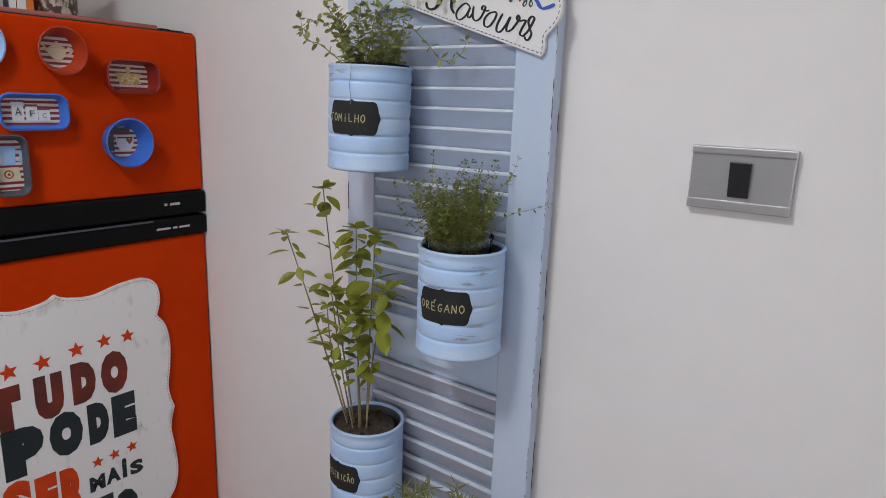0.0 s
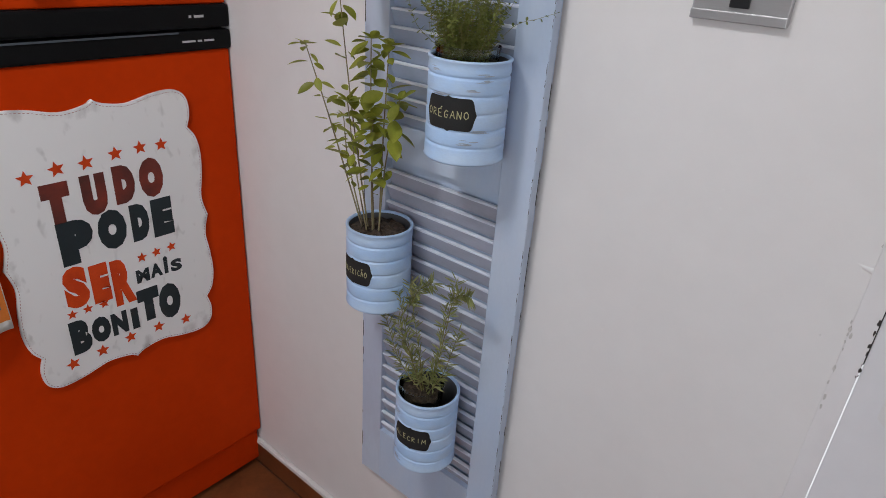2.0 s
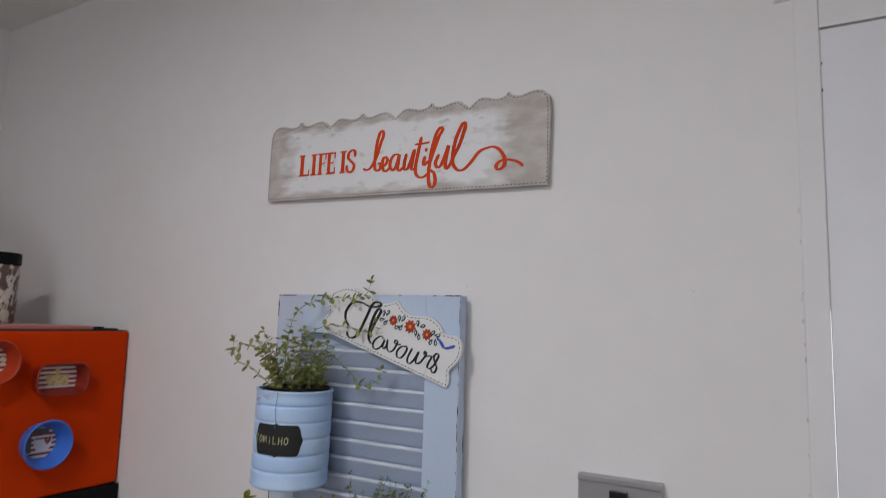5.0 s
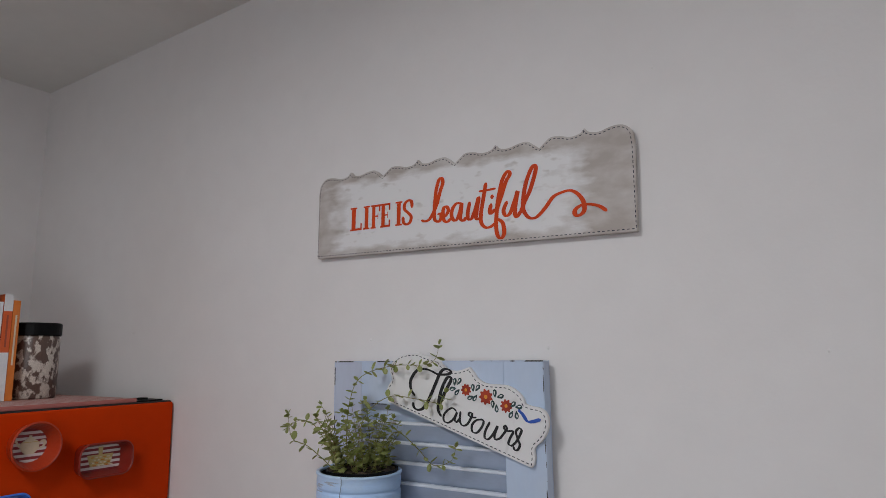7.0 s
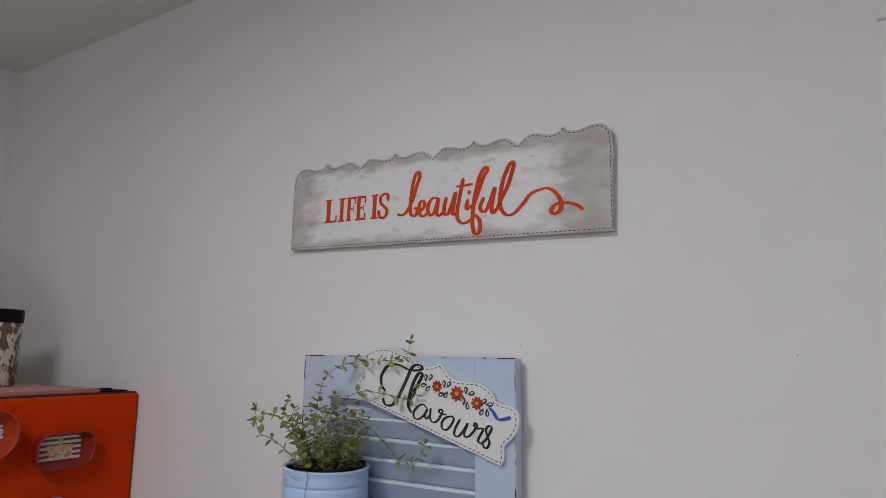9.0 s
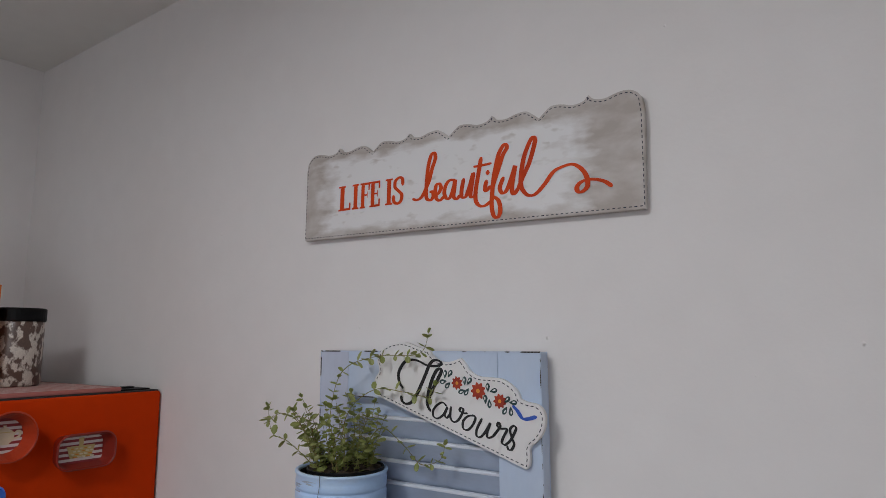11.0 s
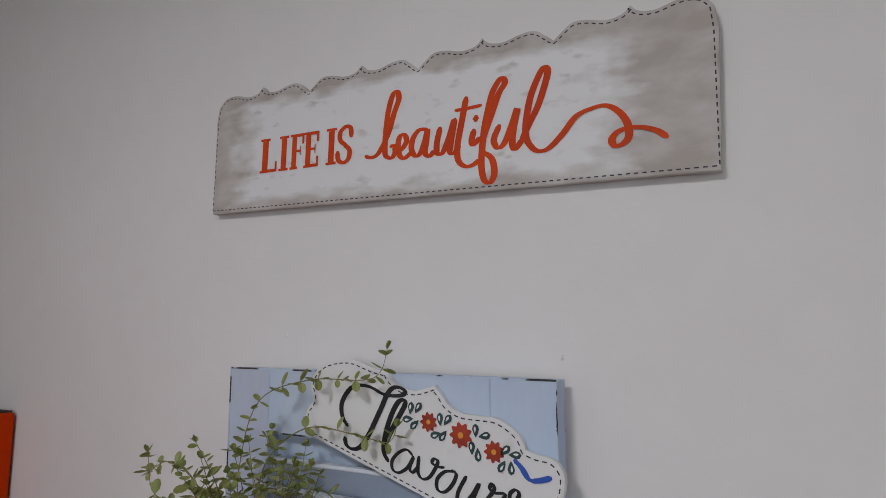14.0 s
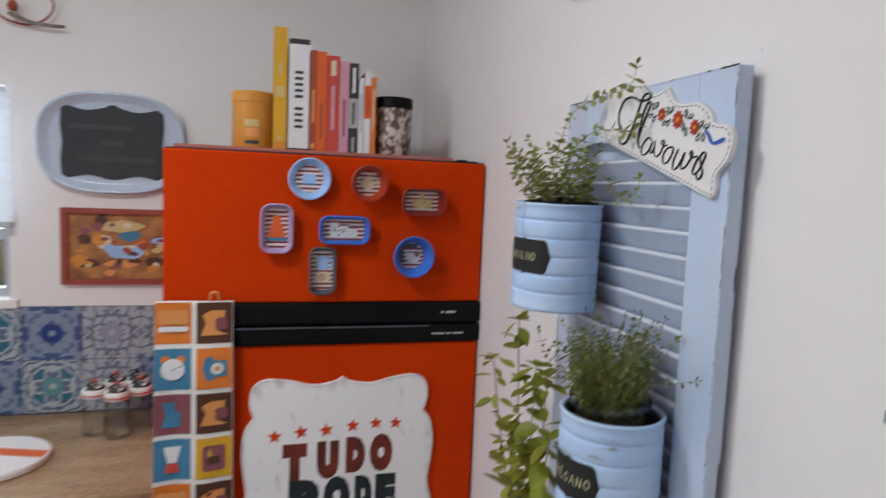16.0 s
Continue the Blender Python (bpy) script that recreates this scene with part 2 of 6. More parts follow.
M["edge"] = mat("worn_dark_edge", (0.52, 0.59, 0.75), 0.7, second=(0.035, 0.03, 0.03), scale=26, stretch=(1, 1, 0.7), lo=0.54, hi=0.57, fine=0.05)
M["edge_top"] = mat("worn_dark_top_edge", (0.52, 0.59, 0.75), 0.7, second=(0.035, 0.03, 0.03), scale=24, stretch=(0.8, 1, 1), lo=0.53, hi=0.56, fine=0.05)
M["can"] = mat("blue_enamelled_can", (0.42, 0.595, 0.86), 0.4, second=(0.50, 0.635, 0.82), scale=13, stretch=(1, 1, 2.6), lo=0.42, hi=0.66, fine=0.03, bump=0.12, bscale=60)
M["can_in"] = mat("tin_inside", (0.10, 0.10, 0.11), 0.5, scale=20)
M["scuff"] = mat("bare_tin_scuff", (0.40, 0.455, 0.55), 0.6, second=(0.31, 0.34, 0.40), scale=60, stretch=(1, 1, 4), fine=0.15)
M["chalkboard"] = mat("chalkboard_label", (0.012, 0.012, 0.012), 0.75, scale=40, fine=0.2)
M["chalk"] = mat("yellow_chalk_pen", (0.54, 0.50, 0.27), 0.9, second=(0.33, 0.31, 0.17), scale=150, fine=0.1)
M["soil"] = mat("potting_soil", (0.030, 0.021, 0.015), 0.95, second=(0.085, 0.058, 0.04), scale=120, fine=0.4, bump=1.0, bscale=300)
M["liner"] = clear("clear_plastic_liner", (0.88, 0.90, 0.88), 0.05)
M["glass"] = clear("clear_glass", (0.93, 0.95, 0.95), 0.03)
M["wire"] = mat("dull_wire", (0.13, 0.15, 0.19), 0.5)
M["stem"] = mat("green_stem", (0.22, 0.24, 0.06), 0.6, second=(0.22, 0.16, 0.06), scale=40)
M["thyme"] = mat("thyme_leaf", (0.23, 0.275, 0.065), 0.5, second=(0.35, 0.37, 0.14), scale=30, fine=0.12, thin=0.35)
M["oregano"] = mat("oregano_leaf", (0.14, 0.17, 0.030), 0.5, second=(0.245, 0.275, 0.065), scale=28, fine=0.15, thin=0.38)
M["oregano_tip"] = mat("dark_oregano_tip", (0.085, 0.105, 0.03), 0.5, second=(0.15, 0.17, 0.05), scale=40, fine=0.15, thin=0.2)
M["woody_stem"] = mat("woody_basil_stem", (0.29, 0.25, 0.12), 0.7, second=(0.15, 0.11, 0.07), scale=40)
M["basil"] = mat("basil_leaf", (0.25, 0.27, 0.028), 0.42, second=(0.36, 0.365, 0.06), scale=0.9, fine=0.05, rnd=0.30, thin=0.35)
M["rosemary"] = mat("rosemary_needle", (0.26, 0.285, 0.09), 0.6, second=(0.36, 0.36, 0.15), scale=30, fine=0.15, thin=0.25)
M["plate"] = mat("silver_grey_plate", (0.42, 0.415, 0.42), 0.30, metal=0.45, scale=5, stretch=(1, 1, 8), fine=0.02)
M["switch"] = mat("charcoal_switch", (0.012, 0.012, 0.014), 0.35, scale=30)
M["life_board"] = brushed_board("grey_white_brushed_board", (0.77, 0.762, 0.765), (0.47, 0.415, 0.375), 0.268, 0.068, 0.262, 0.069, rag=0.40, inner=0.50, outer=0.82, strokes=(22, 60), wear=0.60)
M["plaque"] = brushed_board("white_plaque_paint", (0.76, 0.745, 0.74), (0.42, 0.39, 0.37), 0.13, 0.04, 0.15, 0.06, rag=0.3, inner=0.80, outer=1.1, strokes=(24, 20), wear=0.645)
M["tudo_board"] = brushed_board("white_board_paint", (0.84, 0.83, 0.82), (0.46, 0.44, 0.425), 0.0, 0.0, 0.225, 0.31, rag=0.55, inner=0.80, outer=1.12, strokes=(24, 17), wear=0.63)
M["red_ink"] = mat("red_orange_lettering", (0.66, 0.068, 0.011), 0.6, second=(0.56, 0.05, 0.009), scale=20, spec=0.15)
M["brown_ink"] = mat("red_brown_lettering", (0.21, 0.028, 0.014), 0.5, second=(0.07, 0.017, 0.012), scale=14)
M["dark_ink"] = mat("dark_teal_lettering", (0.012, 0.022, 0.026), 0.5, scale=20)
M["black_ink"] = mat("black_lettering", (0.008, 0.008, 0.009), 0.5, scale=20)
M["stitch"] = mat("painted_stitches", (0.025, 0.025, 0.05), 0.6)
M["red_stitch"] = mat("painted_red_stitches", (0.38, 0.10, 0.08), 0.6)
M["leaf_ink"] = mat("painted_dark_leaf", (0.012, 0.04, 0.042), 0.5, second=(0.03, 0.07, 0.07), scale=60)
M["flower_ink"] = mat("painted_flower", (0.42, 0.042, 0.012), 0.6, second=(0.28, 0.022, 0.008), scale=70)
M["yellow_ink"] = mat("yellow_paint", (0.75, 0.30, 0.03), 0.5)
M["blue_ink"] = mat("blue_paint", (0.03, 0.10, 0.48), 0.5)
M["white"] = mat("white_paint", (0.80, 0.79, 0.78), 0.5, scale=12)
for key, c in dict(powder=(0.34, 0.52, 0.82), red=(0.42, 0.033, 0.004), darkred=(0.24, 0.015, 0.006), lilac=(0.45, 0.32, 0.52), blue=(0.045, 0.16, 0.60),
                   slate=(0.07, 0.085, 0.10), yellow=(0.66, 0.36, 0.02), gold=(0.62, 0.26, 0.03), orange_p=(0.70, 0.19, 0.025), brown_p=(0.085, 0.03, 0.015),
                   teal_p=(0.05, 0.20, 0.34), mauve_p=(0.25, 0.075, 0.09), peach_p=(0.72, 0.30, 0.09), pink=(0.62, 0.30, 0.38), cream=(0.70, 0.62, 0.45),
                   straw=(0.60, 0.46, 0.20), book_white=(0.74, 0.74, 0.75), book_orange=(0.72, 0.12, 0.025), book_red=(0.55, 0.07, 0.045), book_dark=(0.035, 0.035, 0.045),
                   book_grey=(0.4, 0.4, 0.42), rust=(0.36, 0.07, 0.03)).items():
    M[key] = mat(key + "_paint", c, 0.42, scale=18, fine=0.04)
M["stripes"] = striped("red_white_stripes", (0.70, 0.65, 0.63), (0.24, 0.026, 0.03), 0.0092)
M["mat_cloth"] = striped("striped_cloth", (0.58, 0.44, 0.41), (0.40, 0.13, 0.11), 0.024, axis=0, rough=0.9)
M["paper"] = mat("page_edges", (0.72, 0.68, 0.58), 0.9, scale=10, stretch=(1, 40, 1), fine=0.08)
M["towel"] = mat("white_cotton", (0.76, 0.74, 0.70), 0.95, scale=20, fine=0.03, bump=0.3, bscale=900, sheen=0.2)
M["jar_art"] = mat("floral_jar_print", (0.105, 0.062, 0.048), 0.3, second=(0.56, 0.50, 0.44), scale=78, stretch=(1, 1, 0.7), lo=0.49, hi=0.56, fine=0.35)
M["counter"] = mat("brown_marbled_stone", (0.47, 0.33, 0.19), 0.25, second=(0.27, 0.155, 0.08), scale=5, stretch=(3.0, 1, 1), lo=0.3, hi=0.75, fine=0.2)
M["cabinet"] = mat("white_cabinet", (0.72, 0.71, 0.70), 0.4)
M["blind"] = mat("white_blind_cloth", (0.86, 0.87, 0.90), 0.9)
bn = M["blind"].node_tree
tl, mx = bn.nodes.new("ShaderNodeBsdfTranslucent"), bn.nodes.new("ShaderNodeMixShader")
tl.inputs[0].default_value = (0.86, 0.88, 0.92, 1)
bn.links.new(bn.nodes["Principled BSDF"].outputs[0], mx.inputs[1]), bn.links.new(tl.outputs[0], mx.inputs[2])
bn.links.new(mx.outputs[0], bn.nodes["Material Output"].inputs[0])
mg = bpy.data.materials.new("daylight_outside")
mg.use_nodes = True
mg.node_tree.nodes["Principled BSDF"].inputs["Emission Color"].default_value = (0.9, 0.95, 1.0, 1)
mg.node_tree.nodes["Principled BSDF"].inputs["Emission Strength"].default_value = 1.1
M["daylight"] = mg
mg2 = bpy.data.materials.new("frosted_lamp_glass")
mg2.use_nodes = True
mg2.node_tree.nodes["Principled BSDF"].inputs["Emission Color"].default_value = (1.0, 0.96, 0.9, 1)
mg2.node_tree.nodes["Principled BSDF"].inputs["Emission Strength"].default_value = 4.0
M["lamp_glass"] = mg2
M["alu"] = mat("grey_aluminium", (0.42, 0.43, 0.45), 0.4, metal=0.6)
M["tray"] = mat("powder_blue_tray", (0.52, 0.61, 0.74), 0.14, scale=10)
M["slate_board"] = mat("slate_board", (0.022, 0.03, 0.034), 0.7, second=(0.035, 0.042, 0.046), scale=10, fine=0.1)
M["smudge"] = mat("chalk_writing", (0.065, 0.072, 0.075), 0.9)
M["frame_red"] = mat("red_wood_frame", (0.34, 0.06, 0.035), 0.45, second=(0.26, 0.04, 0.025), scale=14, stretch=(1, 6, 1))
M["painting"] = mat("warm_painting", (0.50, 0.22, 0.06), 0.5, second=(0.22, 0.07, 0.025), scale=16, fine=0.25)
M["tile_a"] = azulejo("blue_rosette_tile", (0.21, 0.26, 0.36), (0.10, 0.15, 0.27), (0.05, 0.09, 0.21), (0.02, 0.045, 0.19), 0.31, 27)
M["tile_b"] = azulejo("grey_lattice_tile", (0.37, 0.39, 0.44), (0.15, 0.17, 0.22), (0.24, 0.26, 0.32), (0.27, 0.29, 0.35), 0.77, 24)
M["tile_c"] = azulejo("teal_medallion_tile", (0.36, 0.41, 0.44), (0.09, 0.13, 0.21), (0.03, 0.13, 0.20), (0.09, 0.24, 0.26), 0.13, 24)
M["bark"] = mat("weathered_twig", (0.16, 0.11, 0.09), 0.8, second=(0.32, 0.29, 0.27), scale=30, stretch=(1, 1, 1), fine=0.2)
M["cow"] = mat("black_white_spotted_lid", (0.012, 0.012, 0.013), 0.4, second=(0.7, 0.68, 0.66), scale=55, lo=0.54, hi=0.57)
# ---- builders ----


def thing(name, label, category, m=None, group="", kind=""):
    o = new(name)
    o.empty_display_size = 0.05
    if m is not None:
        o.matrix_world = m
    return tagged(o, label, category, group, kind)


def part(name, bm, material, parent=None, label="", smooth=False):
    me = bpy.data.meshes.new(name)
    if isinstance(bm, tuple):
        me.from_pydata(bm[0], [], bm[1])
    else:
        bm.to_mesh(me)
        bm.free()
    if smooth:
        me.polygons.foreach_set("use_smooth", [True] * len(me.polygons))
    me.materials.append(material)
    o = new(name, me)
    if parent is not None:
        o.parent = parent
    if label:
        o["label"] = label
    return o


def setting(name, bm, material, label, category):
    return tagged(part(name, bm, material), label, category, kind="structure")


def box(lo, hi, bevel=0.0, bm=None, seg=2):
    b = bmesh.new()
    bmesh.ops.create_cube(b, size=1.0)
    for v in b.verts:
        v.co = [l + (c + 0.5) * (h - l) for c, l, h in zip(v.co, lo, hi)]
    if bevel:
        bmesh.ops.bevel(b, geom=list(b.edges), offset=bevel, segments=seg, affect="EDGES", profile=0.6)
    if bm is None:
        return b
    tmp = bpy.data.meshes.new("t")
    b.to_mesh(tmp)
    b.free()
    bm.from_mesh(tmp)
    bpy.data.meshes.remove(tmp)
    return bm


def prism(outline, front, back, bm=None, bevel=0.0):
    """A flat plate with an outline in (u, v) that faces -y, from y = -front to y = -back."""
    b = bmesh.new()
    f = b.faces.new([b.verts.new((u, -front, v)) for u, v in outline])
    if f.calc_area() and f.normal.y > 0:
        f.normal_flip()
    f.normal_update()
    if f.normal.y > 0:
        f.normal_flip()
    ex = bmesh.ops.extrude_face_region(b, geom=[f])
    for v in ex["geom"]:
        if isinstance(v, bmesh.types.BMVert):
            v.co.y = -back
    bmesh.ops.recalc_face_normals(b, faces=list(b.faces))
    if bevel:
        edges = [e for e in b.edges if all(abs(v.co.y + front) < 1e-7 for v in e.verts)]
        bmesh.ops.bevel(b, geom=edges, offset=bevel, segments=2, affect="EDGES")
    if bm is None:
        return b
    tmp = bpy.data.meshes.new("t")
    b.to_mesh(tmp)
    b.free()
    bm.from_mesh(tmp)
    bpy.data.meshes.remove(tmp)
    return bm


def lathe(profile, n=48):
    vs, fs = [], []
    for r, z in profile:
        vs += [(r * math.cos(2 * math.pi * k / n), r * math.sin(2 * math.pi * k / n), z) for k in range(n)]
    for i in range(len(profile) - 1):
        for k in range(n):
            fs.append((i * n + k, i * n + (k + 1) % n, (i + 1) * n + (k + 1) % n, (i + 1) * n + k))
    return vs, fs


def spline(pts, per=6, closed=False):
    """A smooth curve through points."""
    p = [Vector(q) for q in pts]
    n = len(p)
    out = []
    for i in range(n if closed else n - 1):
        a, b, c, d = (p[(i - 1) % n], p[i], p[(i + 1) % n], p[(i + 2) % n]) if closed else (p[max(i - 1, 0)], p[i], p[i + 1], p[min(i + 2, n - 1)])
        for k in range(per):
            t = k / per
            out.append(0.5 * (2 * b + (c - a) * t + (2 * a - 5 * b + 4 * c - d) * t * t + (3 * b - a - 3 * c + d) * t ** 3))
    if not closed:
        out.append(p[-1])
    return out


def tube(path, r0, r1, n=5):
    """A tapering tube along a path of Vectors."""
    vs, fs = [], []
    for i, p in enumerate(path):
        d = (path[min(i + 1, len(path) - 1)] - path[max(i - 1, 0)]).normalized()
        s = d.cross(Vector((0.3, 0.2, 0.93))).normalized() if abs(d.z) < 0.95 else d.cross(Vector((1, 0, 0))).normalized()
        w = d.cross(s)
        r = r0 + (r1 - r0) * i / max(1, len(path) - 1)
        vs += [tuple(p + r * (math.cos(6.2832 * k / n) * s + math.sin(6.2832 * k / n) * w)) for k in range(n)]
    for i in range(len(path) - 1):
        for k in range(n):
            fs.append((i * n + k, i * n + (k + 1) % n, (i + 1) * n + (k + 1) % n, (i + 1) * n + k))
    return vs, fs


def joined(parts):
    vs, fs = [], []
    for v, f in parts:
        o = len(vs)
        vs += v
        fs += [tuple(i + o for i in q) for q in f]
    return vs, fs


def pen(strokes, width, depth, thin=0.45, slope=0.0):
    """Brush lettering: each stroke (points in mm) becomes a ribbon that swells on its downstrokes, at y = -depth."""
    vs, fs = [], []
    for s in strokes:
        pts = spline([(u / 1000, v / 1000) for u, v in s], 6)
        o, n = len(vs), len(pts)
        for i, p in enumerate(pts):
            d = pts[min(i + 1, n - 1)] - pts[max(i - 1, 0)]
            d = d.normalized() if d.length > 0 else Vector((1, 0))
            w = width * (thin + (1 - thin) * abs(d.y) ** 1.5) * (0.75 if i in (0, n - 1) else 1)
            q = Vector((-d.y, d.x)) * w / 2
            e = depth + 0.000004 * i
            vs += [(p.x + q.x, -e, p.y + q.y), (p.x - q.x, -e, p.y - q.y)]
        fs += [(o + 2 * i, o + 2 * i + 1, o + 2 * i + 3, o + 2 * i + 2) for i in range(n - 1)]
        for i in (0, n - 1):           # round ends
            p, k0 = pts[i], len(vs)
            r = (Vector(vs[o + 2 * i]) - Vector(vs[o + 2 * i + 1])).length / 2
            vs += [(p.x + r * math.cos(a * 0.7854), -depth - 0.000004 * i - 0.000002, p.y + r * math.sin(a * 0.7854)) for a in range(8)]
            fs.append(tuple(range(k0, k0 + 8)))
    return vs, fs


def dashes(outline, dash, gap, width, depth, closed=True):
    """Short painted stitches along an outline."""
    vs, fs = [], []
    pts = [Vector(p) for p in outline] + ([Vector(outline[0])] if closed else [])
    run, on = 0.0, True
    for a, b in zip(pts, pts[1:]):
        length, at = (b - a).length, 0.0
        if length < 1e-9:
            continue
        d = (b - a) / length
        q = Vector((-d.y, d.x)) * width / 2
        while at < length:
            step = min((dash if on else gap) - run, length - at)
            if on:
                p, e = a + d * at, a + d * (at + step)
                k = len(vs)
                vs += [(c.x, -depth, c.y) for c in (p - q, e - q, e + q, p + q)]
                fs.append((k, k + 1, k + 2, k + 3))
            at, run = at + step, run + step
            if run >= (dash if on else gap) - 1e-9:
                run, on = 0.0, not on
    return vs, fs


def inset(outline, d):
    """An outline moved inwards by d."""
    p = [Vector(q) for q in outline]
    n = len(p)
    turn = sum(p[i].x * p[(i + 1) % n].y - p[(i + 1) % n].x * p[i].y for i in range(n))
    out = []
    for i in range(n):
        t = (p[(i + 1) % n] - p[i - 1]).normalized()
        out.append(p[i] + (Vector((-t.y, t.x)) if turn > 0 else Vector((t.y, -t.x))) * d)
    return out


def lettering(text, size, bold=0.0, width=1.0):
    """Flat mesh of a word in the built-in font: vertices (u, v) with its lower left corner at 0, 0, and faces."""
    c = bpy.data.curves.new("w", "FONT")
    c.body, c.size, c.offset, c.resolution_u = text, size, bold, 3
    o = new("w", c)
    me = bpy.data.meshes.new_from_object(o)
    vs, fs = [(v.co.x * width, v.co.y) for v in me.vertices], [tuple(p.vertices) for p in me.polygons]
    bpy.data.objects.remove(o)
    bpy.data.meshes.remove(me)
    bpy.data.curves.remove(c)
    x0, y0 = min(v[0] for v in vs), min(v[1] for v in vs)
    return [(x - x0, y - y0) for x, y in vs], fs


def word(text, u0, v0, u1, v1, depth, bold=0.0, lean=0.0):
    """A word of the built-in font fitted into a rectangle on a face towards -y."""
    vs, fs = lettering(text, 0.1, bold)
    w, h = max(v[0] for v in vs), max(v[1] for v in vs)
    return [(u0 + x / w * (u1 - u0) + lean * y / h, -depth, v0 + y / h * (v1 - v0)) for x, y in vs], fs


def star(cx, cy, r, depth, turn=0.0):
    vs = [(cx + (r if k % 2 == 0 else r * 0.45) * math.sin(turn + k * math.pi / 5), -depth, cy + (r if k % 2 == 0 else r * 0.45) * math.cos(turn + k * math.pi / 5)) for k in range(10)]
    return vs, [tuple(range(10))]


def rounded(w, h, r, n=6):
    """A rectangle with round corners, centred."""
    out = []
    for cx, cy, a0 in ((w / 2 - r, h / 2 - r, 0), (-w / 2 + r, h / 2 - r, 90), (-w / 2 + r, -h / 2 + r, 180), (w / 2 - r, -h / 2 + r, 270)):
        out += [(cx + r * math.cos(radians(a0 + 90 * k / n)), cy + r * math.sin(radians(a0 + 90 * k / n))) for k in range(n + 1)]
    return out


def ngon(cx, cy, r, n=20, sy=1.0):
    return [(cx + r * math.cos(2 * math.pi * k / n), cy + sy * r * math.sin(2 * math.pi * k / n)) for k in range(n)]


def patch(outline, depth):
    return [(u, -depth, v) for u, v in outline], [tuple(range(len(outline)))]


# ---- the room ----
T = 0.12
setting("floor", box((WB - T, WC - T, -0.1), (WD + T, WA + T, -0.006)), M["grout"], "brown terracotta tiled floor with dark grout", "floor")
setting("ceiling", box((WB - T, WC - T, CEIL), (WD + T, WA + T, CEIL + 0.1)), M["ceiling"], "plain off-white painted ceiling", "ceiling")

# sign wall with the doorway at its right
DX0, DX1, DTOP = 0.0995, 0.90, 2.063
b = box((WB - T, WA, -0.006), (DX0 - 0.020, WA + T, CEIL))
box((DX0 - 0.020, WA, DTOP + 0.003), (DX1 + 0.002, WA + T, CEIL), bm=b)
box((DX1 + 0.002, WA, -0.006), (WD + T, WA + T, CEIL), bm=b)
setting("wall_north", b, M["wall"], "white painted plaster wall with small chips", "wall")
# window wall
W0, W1, S0, S1 = -1.50, -0.318, 1.222, 1.83
b = box((WB - T, WC - T, -0.006), (WB, W0, CEIL))
box((WB - T, W1, -0.006), (WB, WA, CEIL), bm=b)
box((WB - T, W0, -0.006), (WB, W1, S0), bm=b)
box((WB - T, W0, S1), (WB, W1, CEIL), bm=b)
setting("wall_west", b, M["wall"], "white painted kitchen wall with a window", "wall")
# far wall, unseen, with a large window added to light the room
V0, V1, U0, U1 = 0.15, 1.80, 1.22, 2.28
b = box((WB, WC - T, -0.006), (V0, WC, CEIL))
box((V1, WC - T, -0.006), (WD, WC, CEIL), bm=b)
box((V0, WC - T, -0.006), (V1, WC, U0), bm=b)
box((V0, WC - T, U1), (V1, WC, CEIL), bm=b)
setting("wall_south", b, M["wall"], "white painted wall with a large window", "wall")
setting("wall_east", box((WD, WC - T, -0.006), (WD + T, WA, CEIL)), M["wall"], "plain white painted wall", "wall")

cl = thing("ceiling_lamp", "flush round white ceiling lamp, switched on", "ceiling lamp", pose(LX, LY, CEIL))
part("base", lathe([(0.0, 0.0), (0.19, 0.0), (0.19, -0.028), (0.182, -0.034), (0.176, -0.034)], 40), M["white"], cl, smooth=True)
part("diffuser", lathe([(0.1755, -0.030), (0.172, -0.050), (0.14, -0.064), (0.08, -0.070), (0.0, -0.072)], 40), M["lamp_glass"], cl, "frosted glowing diffuser", smooth=True)
setting("backdrop", box((-0.3, WA + 0.75, -0.006), (1.4, WA + 0.77, 2.6)), M["daylight"], "bright daylight outside the door", "backdrop")

# windows
win = tagged(thing("window_1", "grey aluminium kitchen window behind a white blind", "window"), kind="structure")
b = box((WB - 0.09, W0, S0), (WB - 0.05, W0 + 0.03, S1))
for lo, hi in (((W1 - 0.03, S0), (W1, S1)), ((W0 + 0.03, S0), (W1 - 0.03, S0 + 0.03)), ((W0 + 0.03, S1 - 0.03), (W1 - 0.03, S1)), ((W0 + 0.03, 1.395), (W1 - 0.03, 1.425))):
    box((WB - 0.09, lo[0], lo[1]), (WB - 0.05, hi[0], hi[1]), bm=b)
part("window_frame", b, M["alu"], win)
part("window_sill", box((WB - T, W0, S0 - 0.02), (WB + 0.012, W1 + 0.02, S0 + 0.006), 0.003), M["white"], win, "white stone sill")
gl = part("pane", box((WB - 0.072, W0 + 0.03, S0 + 0.03), (WB - 0.068, W1 - 0.03, S1 - 0.03)), M["glass"], win)
gl.visible_shadow = False
win2 = tagged(thing("window_2", "white framed window of the room", "window"), kind="structure")
b = box((V0, WC - 0.09, U0), (V0 + 0.04, WC - 0.05, U1))
for lo, hi in (((V1 - 0.04, U0), (V1, U1)), ((V0 + 0.04, U0), (V1 - 0.04, U0 + 0.04)), ((V0 + 0.04, U1 - 0.04), (V1 - 0.04, U1))):
    box((lo[0], WC - 0.09, lo[1]), (hi[0], WC - 0.05, hi[1]), bm=b)
part("window_frame", b, M["white"], win2)
bl = thing("roller_blind", "white cloth roller blind half lowered over the window", "blind", pose(WB + 0.03, 0, 0))
